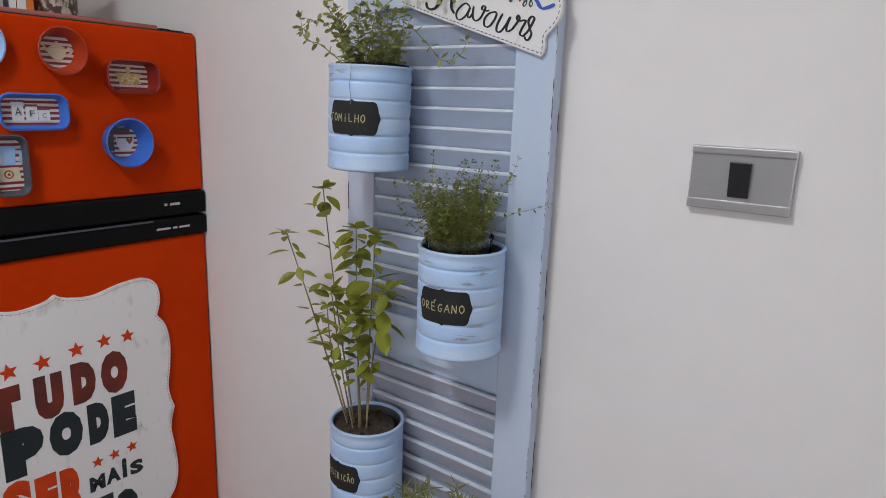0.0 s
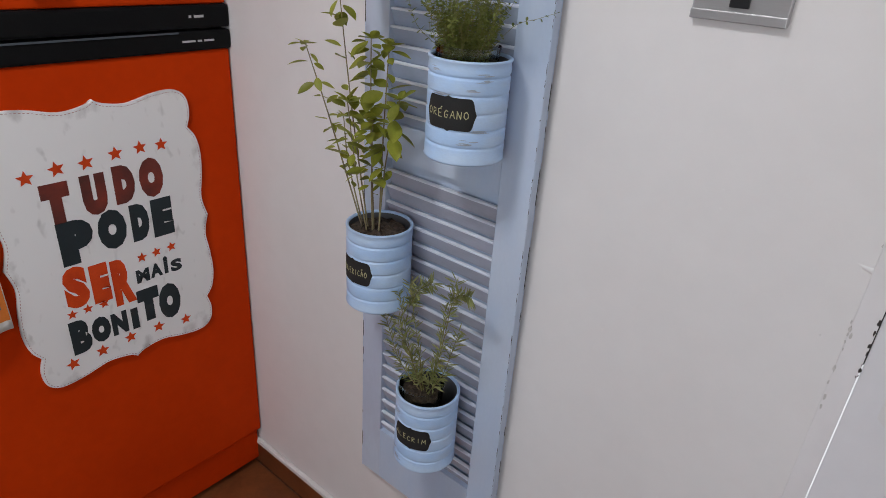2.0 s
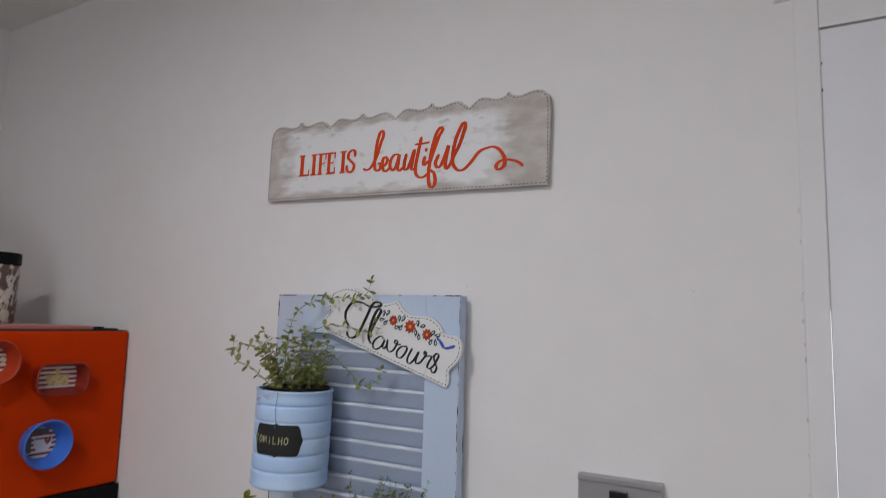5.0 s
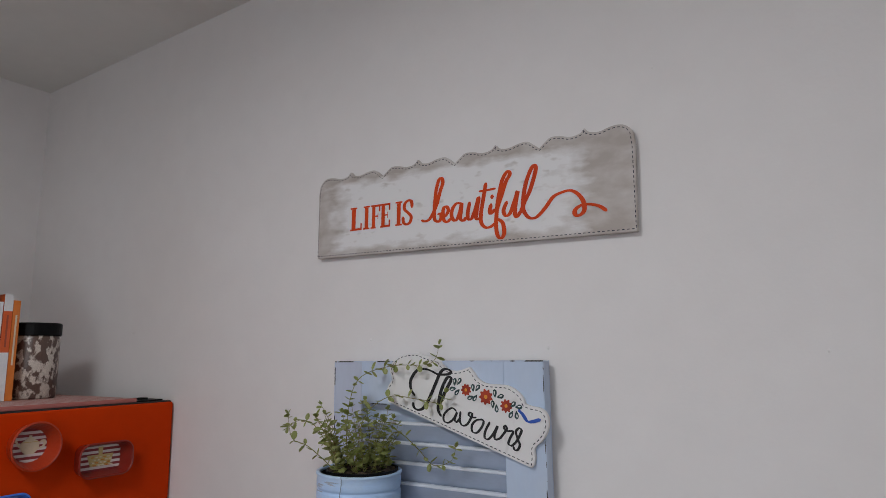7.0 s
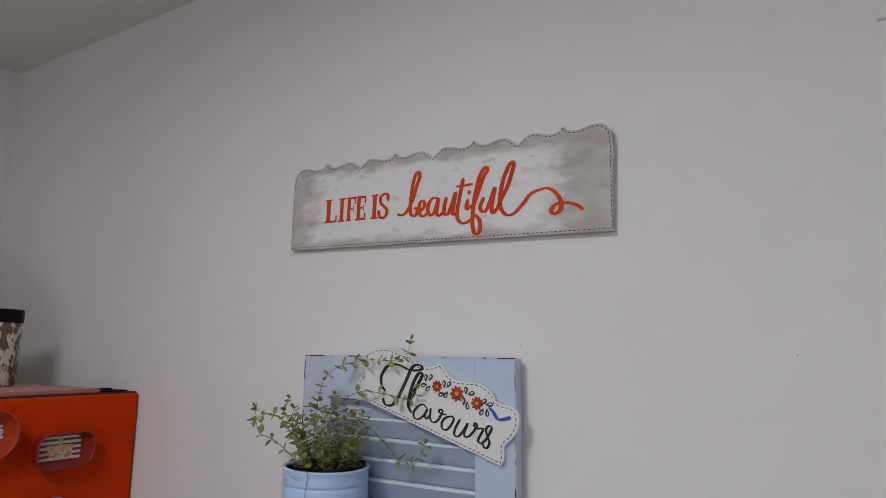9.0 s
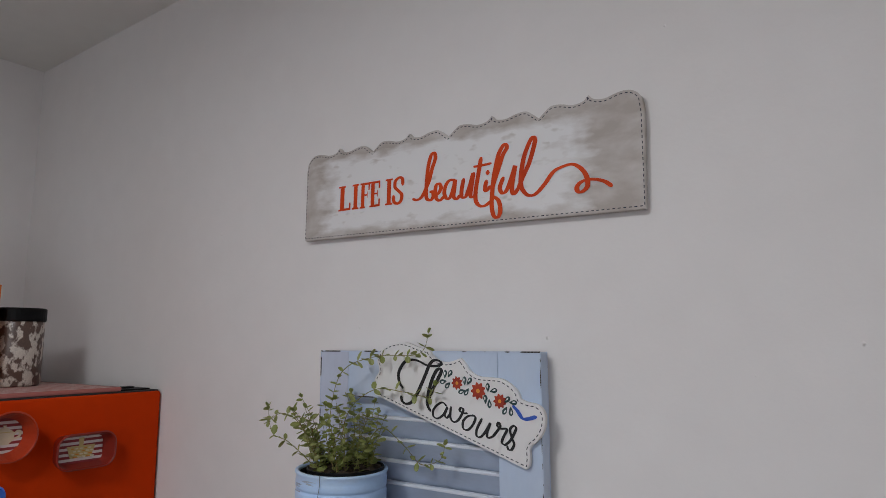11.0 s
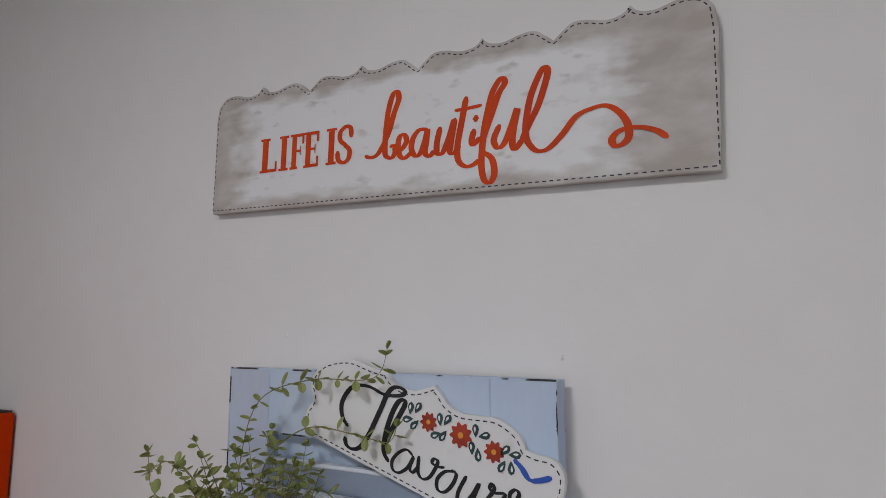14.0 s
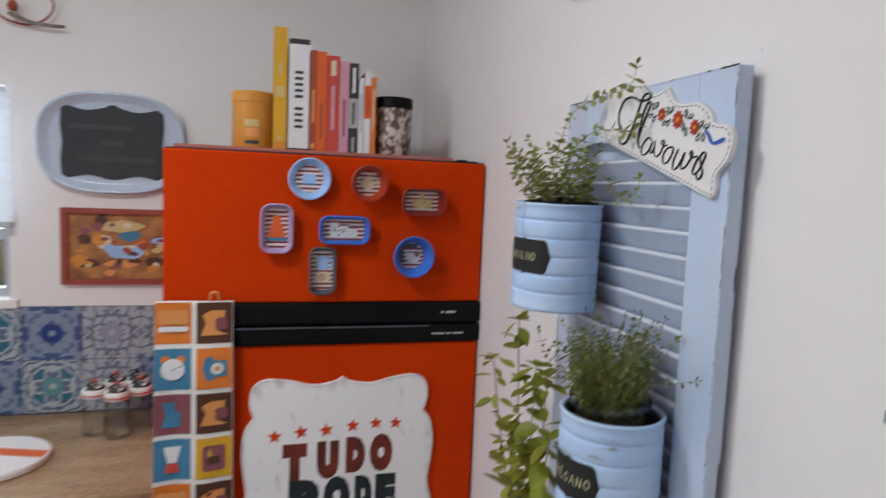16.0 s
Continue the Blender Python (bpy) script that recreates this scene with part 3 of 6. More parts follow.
rows = [(-0.0016 * (k % 2), 1.452 + 0.0148 * k) for k in range(25)]
b = [(dx + e, y, z) for e in (0.0, 0.0012) for dx, z in rows for y in (W0 - 0.05, -0.296)], [(2 * k + o, 2 * k + 1 + o, 2 * k + 3 + o, 2 * k + 2 + o) for o in (0, 50) for k in range(24)]
part("cloth", b, M["blind"], bl)
part("bottom_rail", box((-0.008, W0 - 0.05, 1.436), (0.008, -0.296, 1.452), 0.003), M["alu"], bl)

# baseboard
bb = setting("baseboard", box((WB, WA - 0.012, 0.0), (DX0 - 0.05, WA - 0.002, 0.075)), M["terracotta"], "terracotta baseboard tiles under a white line", "baseboard")
part("cap", box((WB, WA - 0.014, 0.0755), (DX0 - 0.05, WA - 0.001, 0.09), 0.003), M["white"], bb)

# door leaf and its flush, thickly painted frame
door = tagged(thing("door_1", "closed white painted door with a chipped edge", "door"), kind="structure")
part("leaf", box((DX0 + 0.0011, WA + 0.001, 0.004), (DX1, WA + 0.016, DTOP), 0.0008), M["door"], door)
plate = [(-0.0125, 0.030), (0.0125, 0.030), (0.0125, -0.036), (0.0, -0.046), (-0.0125, -0.036)]
esc = part("escutcheon", prism([(0.147 + u, 1.032 + v) for u, v in plate], 0.0, -0.0015, bevel=0.0005), M["trim"], door, "painted-over keyhole plate")
esc.location.y = WA - 0.0008
slot = ngon(0.147, 1.036, 0.0046, 14)
part("keyhole", joined([patch(slot, 0.0004), patch([(0.1446, 1.034), (0.1432, 1.020), (0.1508, 1.020), (0.1494, 1.034)], 0.0004)]), M["dark_chip"], esc, "dark keyhole")
rose = part("handle_rose", lathe([(0.0, 0.0), (0.017, 0.0), (0.019, 0.002), (0.018, 0.008), (0.011, 0.011), (0.010, 0.036), (0.0, 0.037)], 24), M["alu"], door, "grey metal handle rose", smooth=True)
rose.matrix_basis = pose(0.153, WA + 0.001, 1.072, 90, 0, 0)
part("lever", joined([tube(spline([(0.150, WA - 0.034, 1.073), (0.175, WA - 0.040, 1.068), (0.215, WA - 0.041, 1.062), (0.262, WA - 0.038, 1.062)], 6), 0.0085, 0.0070, 10)]), M["alu"], door, "grey metal lever", smooth=True)
part("weather_strip", box((DX0, WA + 0.0012, 1.058), (DX0 + 0.0011, WA + 0.012, 1.134)), M["rubber"], door, "dark strip closing the gap")
part("weather_strip", box((DX0, WA + 0.0005, 1.72), (DX0 + 0.0011, WA + 0.008, DTOP)), M["trim"], door, "paint closing the gap")
strike = box((DX0 - 0.0130, WA - 0.013, 1.177), (DX0 + 0.0008, WA + 0.0, 1.203), 0.003)
fr = tagged(thing("door_frame", "flush door frame painted over in white", "door frame"), kind="structure")
part("jamb", box((0.0735, WA - 0.0025, 0.0), (DX0, WA + 0.001, DTOP + 0.045), 0.001), M["trim"], fr)
part("head", box((DX0 + 0.0005, WA - 0.0025, DTOP + 0.0018), (DX1 + 0.04, WA + 0.001, DTOP + 0.045), 0.001), M["trim"], fr)
part("latch_keeper", strike, M["trim"], fr, "painted-over latch keeper")
rng = random.Random(5)


def flakes(n, x, z0, z1, r, out, spread=0.004):
    vs, fs = [], []
    for _ in range(n):
        cx, cz, s = x + rng.uniform(-spread, spread), rng.uniform(z0, z1), r * rng.uniform(0.3, 1.2)
        k = len(vs)
        m = rng.randint(5, 8)
        vs += [(cx + s * 0.5 * rng.uniform(0.5, 1) * math.cos(6.283 * i / m), WA - out - rng.uniform(0, 0.0006), cz + s * 1.3 * rng.uniform(0.6, 1.1) * math.sin(6.283 * i / m)) for i in range(m)]
        fs.append(tuple(range(k, k + m)))
    return vs, fs


part("paint_chip", flakes(26, 0.0722, 1.16, 1.86, 0.0026, 0.003, 0.0010), M["chip"], fr)
part("paint_chip", flakes(12, 0.0745, 0.96, 1.115, 0.0042, 0.0032, 0.0028), M["chip"], fr)
part("edge_chip", flakes(14, DX0 - 0.0008, 1.040, 1.134, 0.0038, 0.0032, 0.0012), M["dark_chip"], fr, "dark chipped paint along the door gap")
part("edge_chip", flakes(2, DX0 + 0.002, 1.98, 2.062, 0.004, 0.0035, 0.001), M["dark_chip"], fr)
part("crack", flakes(22, 0.115, 2.106, 2.111, 0.0025, 0.0006, 0.06), M["chip"], fr)


def lump(name, p0, p1, r):
    """A ridge of old filler under the paint."""
    path = spline([p0, [(a + c) / 2 + 0.002 for a, c in zip(p0, p1)], p1], 6)
    vs, fs = tube(path, r, r * 0.5, 8)
    return part(name, (vs, fs), M["wall"], fr, smooth=True)


lump("filler_ridge", (0.078, WA + 0.0040, 1.176), (-0.002, WA + 0.0036, 1.1855), 0.0065)
lump("filler_ridge", (0.052, WA + 0.001, 2.112), (0.30, WA + 0.001, 2.108), 0.005)
lump("filler_ridge", (0.073, WA + 0.0, 1.075), (0.077, WA + 0.0, 1.068), 0.004)
lump("filler_ridge", (0.070, WA + 0.0, 1.503), (0.074, WA + 0.0, 1.490), 0.004)

# tiny lumps and nicks in the wall paint
vs, fs = [], []
for _ in range(46):
    cx, cz, s = rng.uniform(-1.7, 0.05), rng.uniform(0.3, 2.4), rng.uniform(0.0008, 0.0022)
    k = len(vs)
    vs += [(cx + s * math.cos(6.2832 * i / 7), WA, cz + 1.3 * s * math.sin(6.2832 * i / 7)) for i in range(7)] + [(cx, WA - s * 0.7, cz)]
    fs += [(k + i, k + (i + 1) % 7, k + 7) for i in range(7)]
tagged(part("paint_specks", (vs, fs), M["wall"], bpy.data.objects["wall_north"]), kind="stuff")

# ---- refrigerator ----
FX, FY0, FY1, FTOP = -1.214, 0.182, 0.868, 1.657
fridge = thing("refrigerator", "orange-red painted two-door refrigerator with black handle strips", "refrigerator")
part("body", box((WB + 0.03, FY0 + 0.004, 0.05), (FX - 0.062, FY1 - 0.004, FTOP - 0.0065), 0.004), M["orange"], fridge)
part("top_cover", box((WB + 0.03, FY0 + 0.002, FTOP - 0.006), (FX - 0.006, FY1 - 0.001, FTOP), 0.0028), M["rubber"], fridge, "dark top edging")
part("gasket", box((FX - 0.0615, FY0 + 0.010, 0.15), (FX - 0.050, FY1 - 0.002, FTOP - 0.02)), M["rubber"], fridge)
fdoor = part("freezer_door", box((FX - 0.0495, FY0, 1.336), (FX, FY1, FTOP - 0.0025), 0.006, seg=3), M["orange"], fridge)
part("handle_strip", box((FX - 0.049, FY0, 1.288), (FX + 0.006, FY1 + 0.003, 1.3355), 0.006), M["black"], fdoor, "black plastic handle strip")
mdoor = part("main_door", box((FX - 0.0495, FY0, 0.135), (FX, FY1, 1.2415), 0.007, seg=3), M["orange"], fridge)
part("handle_strip", box((FX - 0.049, FY0, 1.242), (FX + 0.006, FY1 + 0.003, 1.2835), 0.006), M["black"], mdoor, "black plastic handle strip")
# highlight along the handle edge, modelled as a thin grey lip
part("handle_lip", box((FX + 0.0062, FY0 + 0.14, 1.2795), (FX + 0.0085, FY1 - 0.12, 1.2830)), M["slate"], mdoor, "thin grey lip")
part("gap_shadow", box((FX - 0.048, FY0 + 0.003, 1.2837), (FX - 0.02, FY1 - 0.003, 1.2878)), M["rubber"], fridge)
part("kick_plate", box((FX - 0.10, FY0 + 0.004, 0.02), (FX - 0.012, FY1 - 0.006, 0.125), 0.004), M["orange"], fridge)
hin = bmesh.new()
box((FX - 0.085, FY1 - 0.070, FTOP), (FX - 0.02, FY1 - 0.012, FTOP + 0.0030), 0.0013, bm=hin)
box((FX - 0.06, FY1 - 0.052, FTOP + 0.0030), (FX - 0.04, FY1 - 0.032, FTOP + 0.0065), 0.0015, bm=hin)
part("hinge", hin, M["black"], fridge, "black top hinge")
for y, z, w in ((0.775, 1.312, 0.006), (0.787, 1.312, 0.022)):
    part("badge_mark", box((FX + 0.0062, y, z - 0.002), (FX + 0.0068, y + w, z + 0.003)), M["silver"], fdoor)
for y, w in ((0.755, 0.030), (0.790, 0.010), (0.805, 0.024)):
    part("badge_mark", box((FX + 0.0062, y, 1.261), (FX + 0.0068, y + w, 1.265)), M["silver"], mdoor)

cloth = thing("striped_runner", "red and white striped cloth runner on the refrigerator", "runner")
b = bmesh.new()
box((-1.80, 0.20, FTOP + 0.0003), (FX - 0.014, FY1 - 0.072, FTOP + 0.0080), 0.002, bm=b)
part("cloth", b, M["mat_cloth"], cloth)

# ---- tins stuck to the freezer door ----


def tin(u, v, w, h, r, depth, inner, paint, label, motif, letters=()):
    """A shallow open tin that narrows to a striped print at its bottom, on the freezer door."""
    t = thing("magnet_tin", label, "magnet", pose(FX + 0.0005, u, v, 0, 0, 90), group="tins on the refrigerator door")

    def ring_of(a, c):
        return rounded(a, c, max(0.003, min(r - (w - a) / 2, min(a, c) / 2 - 0.0005)), 7)

    pw, ph = inner
    floor_ = ring_of(pw, ph)
    n = len(floor_)
    rings = [(ring_of((w + pw) / 2, (h + ph) / 2), 0.0), (ring_of(w, h), depth - 0.003), (ring_of(w + 0.002, h + 0.002), depth - 0.0012), (ring_of(w - 0.003, h - 0.003), depth),
             (ring_of(w - 0.006, h - 0.006), depth - 0.002), (floor_, 0.004)]
    vs = [(x, -d, z) for ring, d in rings for x, z in ring]
    fs = [(i * n + k, i * n + (k + 1) % n, (i + 1) * n + (k + 1) % n, (i + 1) * n + k) for i in range(len(rings) - 1) for k in range(n)]
    fs.append(tuple(range(n)))
    part("shell", (vs, fs), M[paint], t, smooth=False)
    part("print", patch(floor_, 0.0046), M["stripes"], t, "red and white striped print")
    for k, (outline, ink) in enumerate(motif):
        part("motif", prism(outline, 0.0055 + 0.0003 * k, 0.0047), M[ink], t)
    for ch, cu, cv, size in letters:
        part("printed_letter", word(ch, cu - size * 0.4, cv - size / 2, cu + size * 0.4, cv + size / 2, 0.0078), M["slate"], t)
    return t


def teapot(s):
    body = [(-0.5, 0.1), (-0.47, -0.12), (-0.40, -0.30), (-0.25, -0.42), (-0.25, -0.47), (0.25, -0.47), (0.25, -0.42), (0.40, -0.30), (0.47, -0.12), (0.5, 0.1), (0.4, 0.22), (0.26, 0.30),
            (0.15, 0.40), (0.07, 0.43), (0.07, 0.54), (-0.07, 0.54), (-0.07, 0.43), (-0.15, 0.40), (-0.26, 0.30), (-0.4, 0.22)]
    spout = [(-0.44, -0.16), (-0.66, 0.02), (-0.74, 0.22), (-0.86, 0.30), (-0.74, 0.36), (-0.64, 0.26), (-0.58, 0.14), (-0.46, 0.04)]
    grip = [(0.46, 0.12), (0.62, 0.26), (0.80, 0.24), (0.86, 0.05), (0.76, -0.16), (0.44, -0.26), (0.45, -0.16), (0.66, -0.08), (0.73, 0.05), (0.69, 0.14), (0.60, 0.14), (0.49, 0.02)]
    seam = [(-0.44, 0.16), (0.44, 0.16), (0.42, 0.20), (-0.42, 0.20)]
    return [([(x * s, z * s) for x, z in o], ink) for o, ink in ((spout, "cream"), (grip, "cream"), (body, "cream"), (seam, "straw"))]


def basket(s):
    out = [([(-0.9 * s, 0.25 * s), (0.9 * s, 0.25 * s), (0.65 * s, -0.5 * s), (-0.65 * s, -0.5 * s)], "straw"),
           ([(-0.12 * s, 0.25 * s), (-0.16 * s, 0.75 * s), (0.16 * s, 0.75 * s), (0.12 * s, 0.25 * s)], "straw")]
    for row in range(4):                # woven bands
        for k in range(5):
            x, z = (-0.62 + 0.27 * k + 0.13 * (row % 2)) * s, (0.12 - 0.17 * row) * s
            out.append(([(x, z), (x + 0.15 * s, z), (x + 0.15 * s, z - 0.07 * s), (x, z - 0.07 * s)], "cream" if (k + row) % 3 else "gold"))
    return out


def cup(s, a="cream", c="rust"):
    dx = 0.12 * s
    pot_ = [(-0.85 * s, 0.80 * s), (0.35 * s, 0.80 * s), (0.45 * s, 0.52 * s), (-0.95 * s, 0.52 * s)]
    side = [(-0.95 * s, 0.35 * s), (-0.50 * s, 0.40 * s), (-0.50 * s, -0.50 * s), (-0.72 * s, -0.50 * s)]
    body = [(-0.5 * s, 0.34 * s), (0.5 * s, 0.34 * s), (0.46 * s, -0.20 * s), (0.28 * s, -0.45 * s), (-0.28 * s, -0.45 * s), (-0.46 * s, -0.20 * s)]
    heart = [(0.0, -0.16 * s), (0.18 * s, 0.06 * s), (0.16 * s, 0.18 * s), (0.07 * s, 0.19 * s), (0.0, 0.10 * s), (-0.07 * s, 0.19 * s), (-0.16 * s, 0.18 * s), (-0.18 * s, 0.06 * s)]
    return [(pot_, "slate"), (side, "slate"), ([(x + dx, z) for x, z in body], a), ([(x + dx + 0.24 * s, z + 0.02 * s) for x, z in heart], c),
            ([(dx - 0.45 * s, 0.28 * s), (dx + 0.45 * s, 0.28 * s), (dx + 0.42 * s, 0.20 * s), (dx - 0.42 * s, 0.20 * s)], "brown_p")]


def jug(s):
    return [([(-0.4 * s, 0.9 * s), (0.4 * s, 0.9 * s), (0.32 * s, 0.0), (-0.32 * s, 0.0)], "powder"), ([(-0.45 * s, -0.1 * s), (0.45 * s, -0.1 * s), (0.5 * s, -0.75 * s), (-0.5 * s, -0.75 * s)], "cream"),
            ([(0.36 * s, 0.72 * s), (0.66 * s, 0.66 * s), (0.62 * s, 0.12 * s), (0.34 * s, 0.20 * s), (0.35 * s, 0.30 * s), (0.52 * s, 0.24 * s), (0.54 * s, 0.56 * s), (0.36 * s, 0.60 * s)], "powder"),
            ([(-0.36 * s, 0.86 * s), (-0.28 * s, 0.86 * s), (-0.24 * s, 0.06 * s), (-0.30 * s, 0.06 * s)], "book_white"),
            (ngon(0, -0.42 * s, 0.20 * s, 14), "rust"), (ngon(0, -0.42 * s, 0.14 * s, 12), "cream"), (ngon(0, -0.42 * s, 0.07 * s, 8), "rust")]


def apron(s):
    return [([(-0.3 * s, 0.35 * s), (0.3 * s, 0.35 * s), (0.55 * s, -0.55 * s), (-0.55 * s, -0.55 * s)], "book_orange"), (ngon(0, 0.52 * s, 0.26 * s, 12), "book_orange"),
            ([(-0.57 * s, -0.56 * s), (0.57 * s, -0.56 * s), (0.6 * s, -0.74 * s), (-0.6 * s, -0.74 * s)], "teal_p")]


def canisters(s):
    o = []
    for x, h in ((-0.75, 1.1), (0.0, 0.85), (0.68, 0.65)):
        o += [([((x - 0.32) * s, -0.55 * s), ((x + 0.32) * s, -0.55 * s), ((x + 0.32) * s, (h - 0.55) * s), ((x - 0.32) * s, (h - 0.55) * s)], "book_white"),
              ([((x - 0.35) * s, (h - 0.55) * s), ((x + 0.35) * s, (h - 0.55) * s), ((x + 0.35) * s, (h - 0.42) * s), ((x - 0.35) * s, (h - 0.42) * s)], "mauve_p")]
    return o


def toaster(s):
    return [(rounded(1.3 * s, 0.9 * s, 0.3 * s), "powder"), ([(-0.75 * s, -0.42 * s), (0.75 * s, -0.42 * s), (0.75 * s, -0.56 * s), (-0.75 * s, -0.56 * s)], "teal_p")]


tin(0.472, 1.604, 0.087, 0.087, 0.0430, 0.020, (0.058, 0.058), "powder", "round powder-blue tin with a striped toaster print", toaster(0.023))
tin(0.598, 1.600, 0.079, 0.079, 0.0390, 0.032, (0.055, 0.055), "red", "round red tin with a teapot print", teapot(0.030))
tin(0.720, 1.563, 0.099, 0.060, 0.021, 0.030, (0.075, 0.044), "darkred", "dark red oval tin with a basket print", basket(0.027))
tin(0.406, 1.497, 0.065, 0.103, 0.021, 0.022, (0.047, 0.083), "lilac", "lilac oblong tin with a dress print", apron(0.036))
tin(0.548, 1.497, 0.107, 0.060, 0.018, 0.022, (0.088, 0.044), "blue", "blue oblong tin with a kitchen canister print", canisters(0.028),
    (("A", -0.021, 0.0, 0.013), ("F", 0.0, -0.003, 0.010), ("C", 0.019, -0.006, 0.008)))
tin(0.503, 1.408, 0.055, 0.102, 0.017, 0.022, (0.045, 0.086), "slate", "slate-grey oblong tin with a coffee jug print", jug(0.036))
tin(0.700, 1.442, 0.090, 0.090, 0.0445, 0.036, (0.058, 0.058), "blue", "deep round blue tin with a cup print", cup(0.034, 'book_white'))

# ---- lettered board on the main door ----
BU, BV = 0.553, 0.868
board = thing("lettered_board", "white distressed board with a painted slogan on the refrigerator door", "sign", pose(FX + 0.001, BU, BV, 0, 0, 90))
W, H = 0.214, 0.302
quarter = [(0.0, 1.0), (0.09, 0.965), (0.30, 0.945), (0.55, 0.985), (0.78, 0.995), (0.90, 0.935), (0.925, 0.82), (0.885, 0.715), (0.965, 0.63), (1.0, 0.49), (0.985, 0.32), (0.955, 0.15)]
quarter_tail = (1.005, 0.0)
loop = [(x * W, z * H) for x, z in spline(quarter[:8], 5)] + [(x * W, z * H) for x, z in spline(quarter[7:] + [quarter_tail], 5)[1:]]
right = loop + [(x, -z) for x, z in reversed(loop[:-1])]
outline = right + [(-x, z) for x, z in reversed(right[1:-1])]
part("board", prism(outline, 0.008, 0.0, bevel=0.0012), M["tudo_board"], board)
part("stitching", dashes(inset(outline, 0.0045), 0.004, 0.003, 0.0009, 0.0084), M["red_stitch"], board)
E8 = 0.0086


def bu(y):
    return y - BU


for text, boxes, ink in (
        ("T", (0.4265, 0.936, 0.479, 1.022), "brown_ink"), ("U", (0.501, 0.936, 0.5495, 1.024), "brown_ink"), ("D", (0.565, 0.946, 0.609, 1.030), "brown_ink"), ("O", (0.619, 0.944, 0.672, 1.034), "brown_ink"),
        ("P", (0.4405, 0.842, 0.508, 0.938), "dark_ink"), ("O", (0.517, 0.850, 0.577, 0.941), "dark_ink"), ("D", (0.587, 0.852, 0.627, 0.938), "dark_ink"), ("E", (0.634, 0.848, 0.682, 0.938), "dark_ink"),
        ("S", (0.4305, 0.742, 0.479, 0.838), "red_ink"), ("E", (0.484, 0.736, 0.522, 0.828), "red_ink"), ("R", (0.527, 0.712, 0.573, 0.824), "red_ink"),
        ("M", (0.579, 0.750, 0.609, 0.783), "dark_ink"), ("A", (0.611, 0.752, 0.640, 0.786), "dark_ink"), ("i", (0.644, 0.752, 0.654, 0.796), "dark_ink"), ("S", (0.660, 0.750, 0.688, 0.781), "dark_ink"),
        ("B", (0.423, 0.632, 0.464, 0.714), "dark_ink"), ("O", (0.466, 0.640, 0.506, 0.704), "dark_ink"), ("N", (0.509, 0.642, 0.544, 0.698), "dark_ink"), ("I", (0.553, 0.640, 0.569, 0.694), "dark_ink"),
        ("T", (0.572, 0.648, 0.622, 0.732), "dark_ink"), ("O", (0.620, 0.632, 0.673, 0.726), "dark_ink")):
    u0, v0, u1, v1 = boxes
    part("letter", word(text, bu(u0), v0 - BV, bu(u1), v1 - BV, E8, bold=0.0125 if text in "PODETU" and v1 > v0 + 0.05 else 0.008 if v1 > v0 + 0.05 else 0.006), M[ink], board)
for y, z, r in ((0.409, 1.041, 0.0165), (0.465, 1.048, 0.0165), (0.520, 1.049, 0.0165), (0.579, 1.056, 0.016), (0.631, 1.059, 0.0155), (0.677, 1.057, 0.015),
                (0.598, 0.811, 0.0125), (0.632, 0.813, 0.0125), (0.668, 0.815, 0.0125), (0.436, 0.731, 0.0115), (0.468, 0.732, 0.0115), (0.502, 0.731, 0.0115),
                (0.417, 0.614, 0.0155), (0.480, 0.618, 0.0155), (0.544, 0.624, 0.015), (0.611, 0.622, 0.015), (0.679, 0.613, 0.0145)):
    part("star", star(bu(y), z - BV, r, E8, rng.uniform(-0.2, 0.2)), M["red_ink"], board)

# ---- printed tea towel over the handle ----
TX, TY, TZ = FX + 0.010, 0.245, 1.346
towel = thing("tea_towel", "white tea towel with printed retro kitchen squares hanging from the handle", "towel", pose(TX, TY, TZ, 0, 0, 90))


def drape(u, v):
    """The hanging cloth: soft vertical folds that open downwards."""
    fall = min(1.0, max(0.0, -v / 0.58))
    out = 0.010 + 0.006 * math.sin(u * 62 + 0.5) * (0.25 + fall) + 0.012 * fall + 0.002 * math.sin(v * 30)
    return (u * (1 + 0.06 * fall), -out, v)


def draped(u0, u1, v0, v1, lift, nu=8, nv=8):
    vs = []
    for j in range(nv + 1):
        for i in range(nu + 1):
            x, y, z = drape(u0 + (u1 - u0) * i / nu, v0 + (v1 - v0) * j / nv)
            vs.append((x, y - lift, z))
    fs = [(j * (nu + 1) + i, j * (nu + 1) + i + 1, (j + 1) * (nu + 1) + i + 1, (j + 1) * (nu + 1) + i) for j in range(nv) for i in range(nu)]
    return vs, fs


cl = part("cloth", draped(-0.0746, 0.0758, -0.588, -0.001, 0.0, 16, 40), M["towel"], towel, smooth=True)
sol = cl.modifiers.new("thick", "SOLIDIFY")
sol.thickness, sol.offset = 0.002, 0
PITCH = 0.0955
LEFT = ("orange_p", "teal_p", "mauve_p", "teal_p", "orange_p", "yellow")
RIGHT = ("brown_p", "orange_p", "brown_p", "yellow", "brown_p", "orange_p")


def on_towel(outline, cu, cv, s, lift):
    vs = []
    for x, z in outline:
        a, b_, c = drape(cu + x * s, cv + z * s)
        vs.append((a, b_ - lift, c))
    return vs, [tuple(range(len(vs)))]


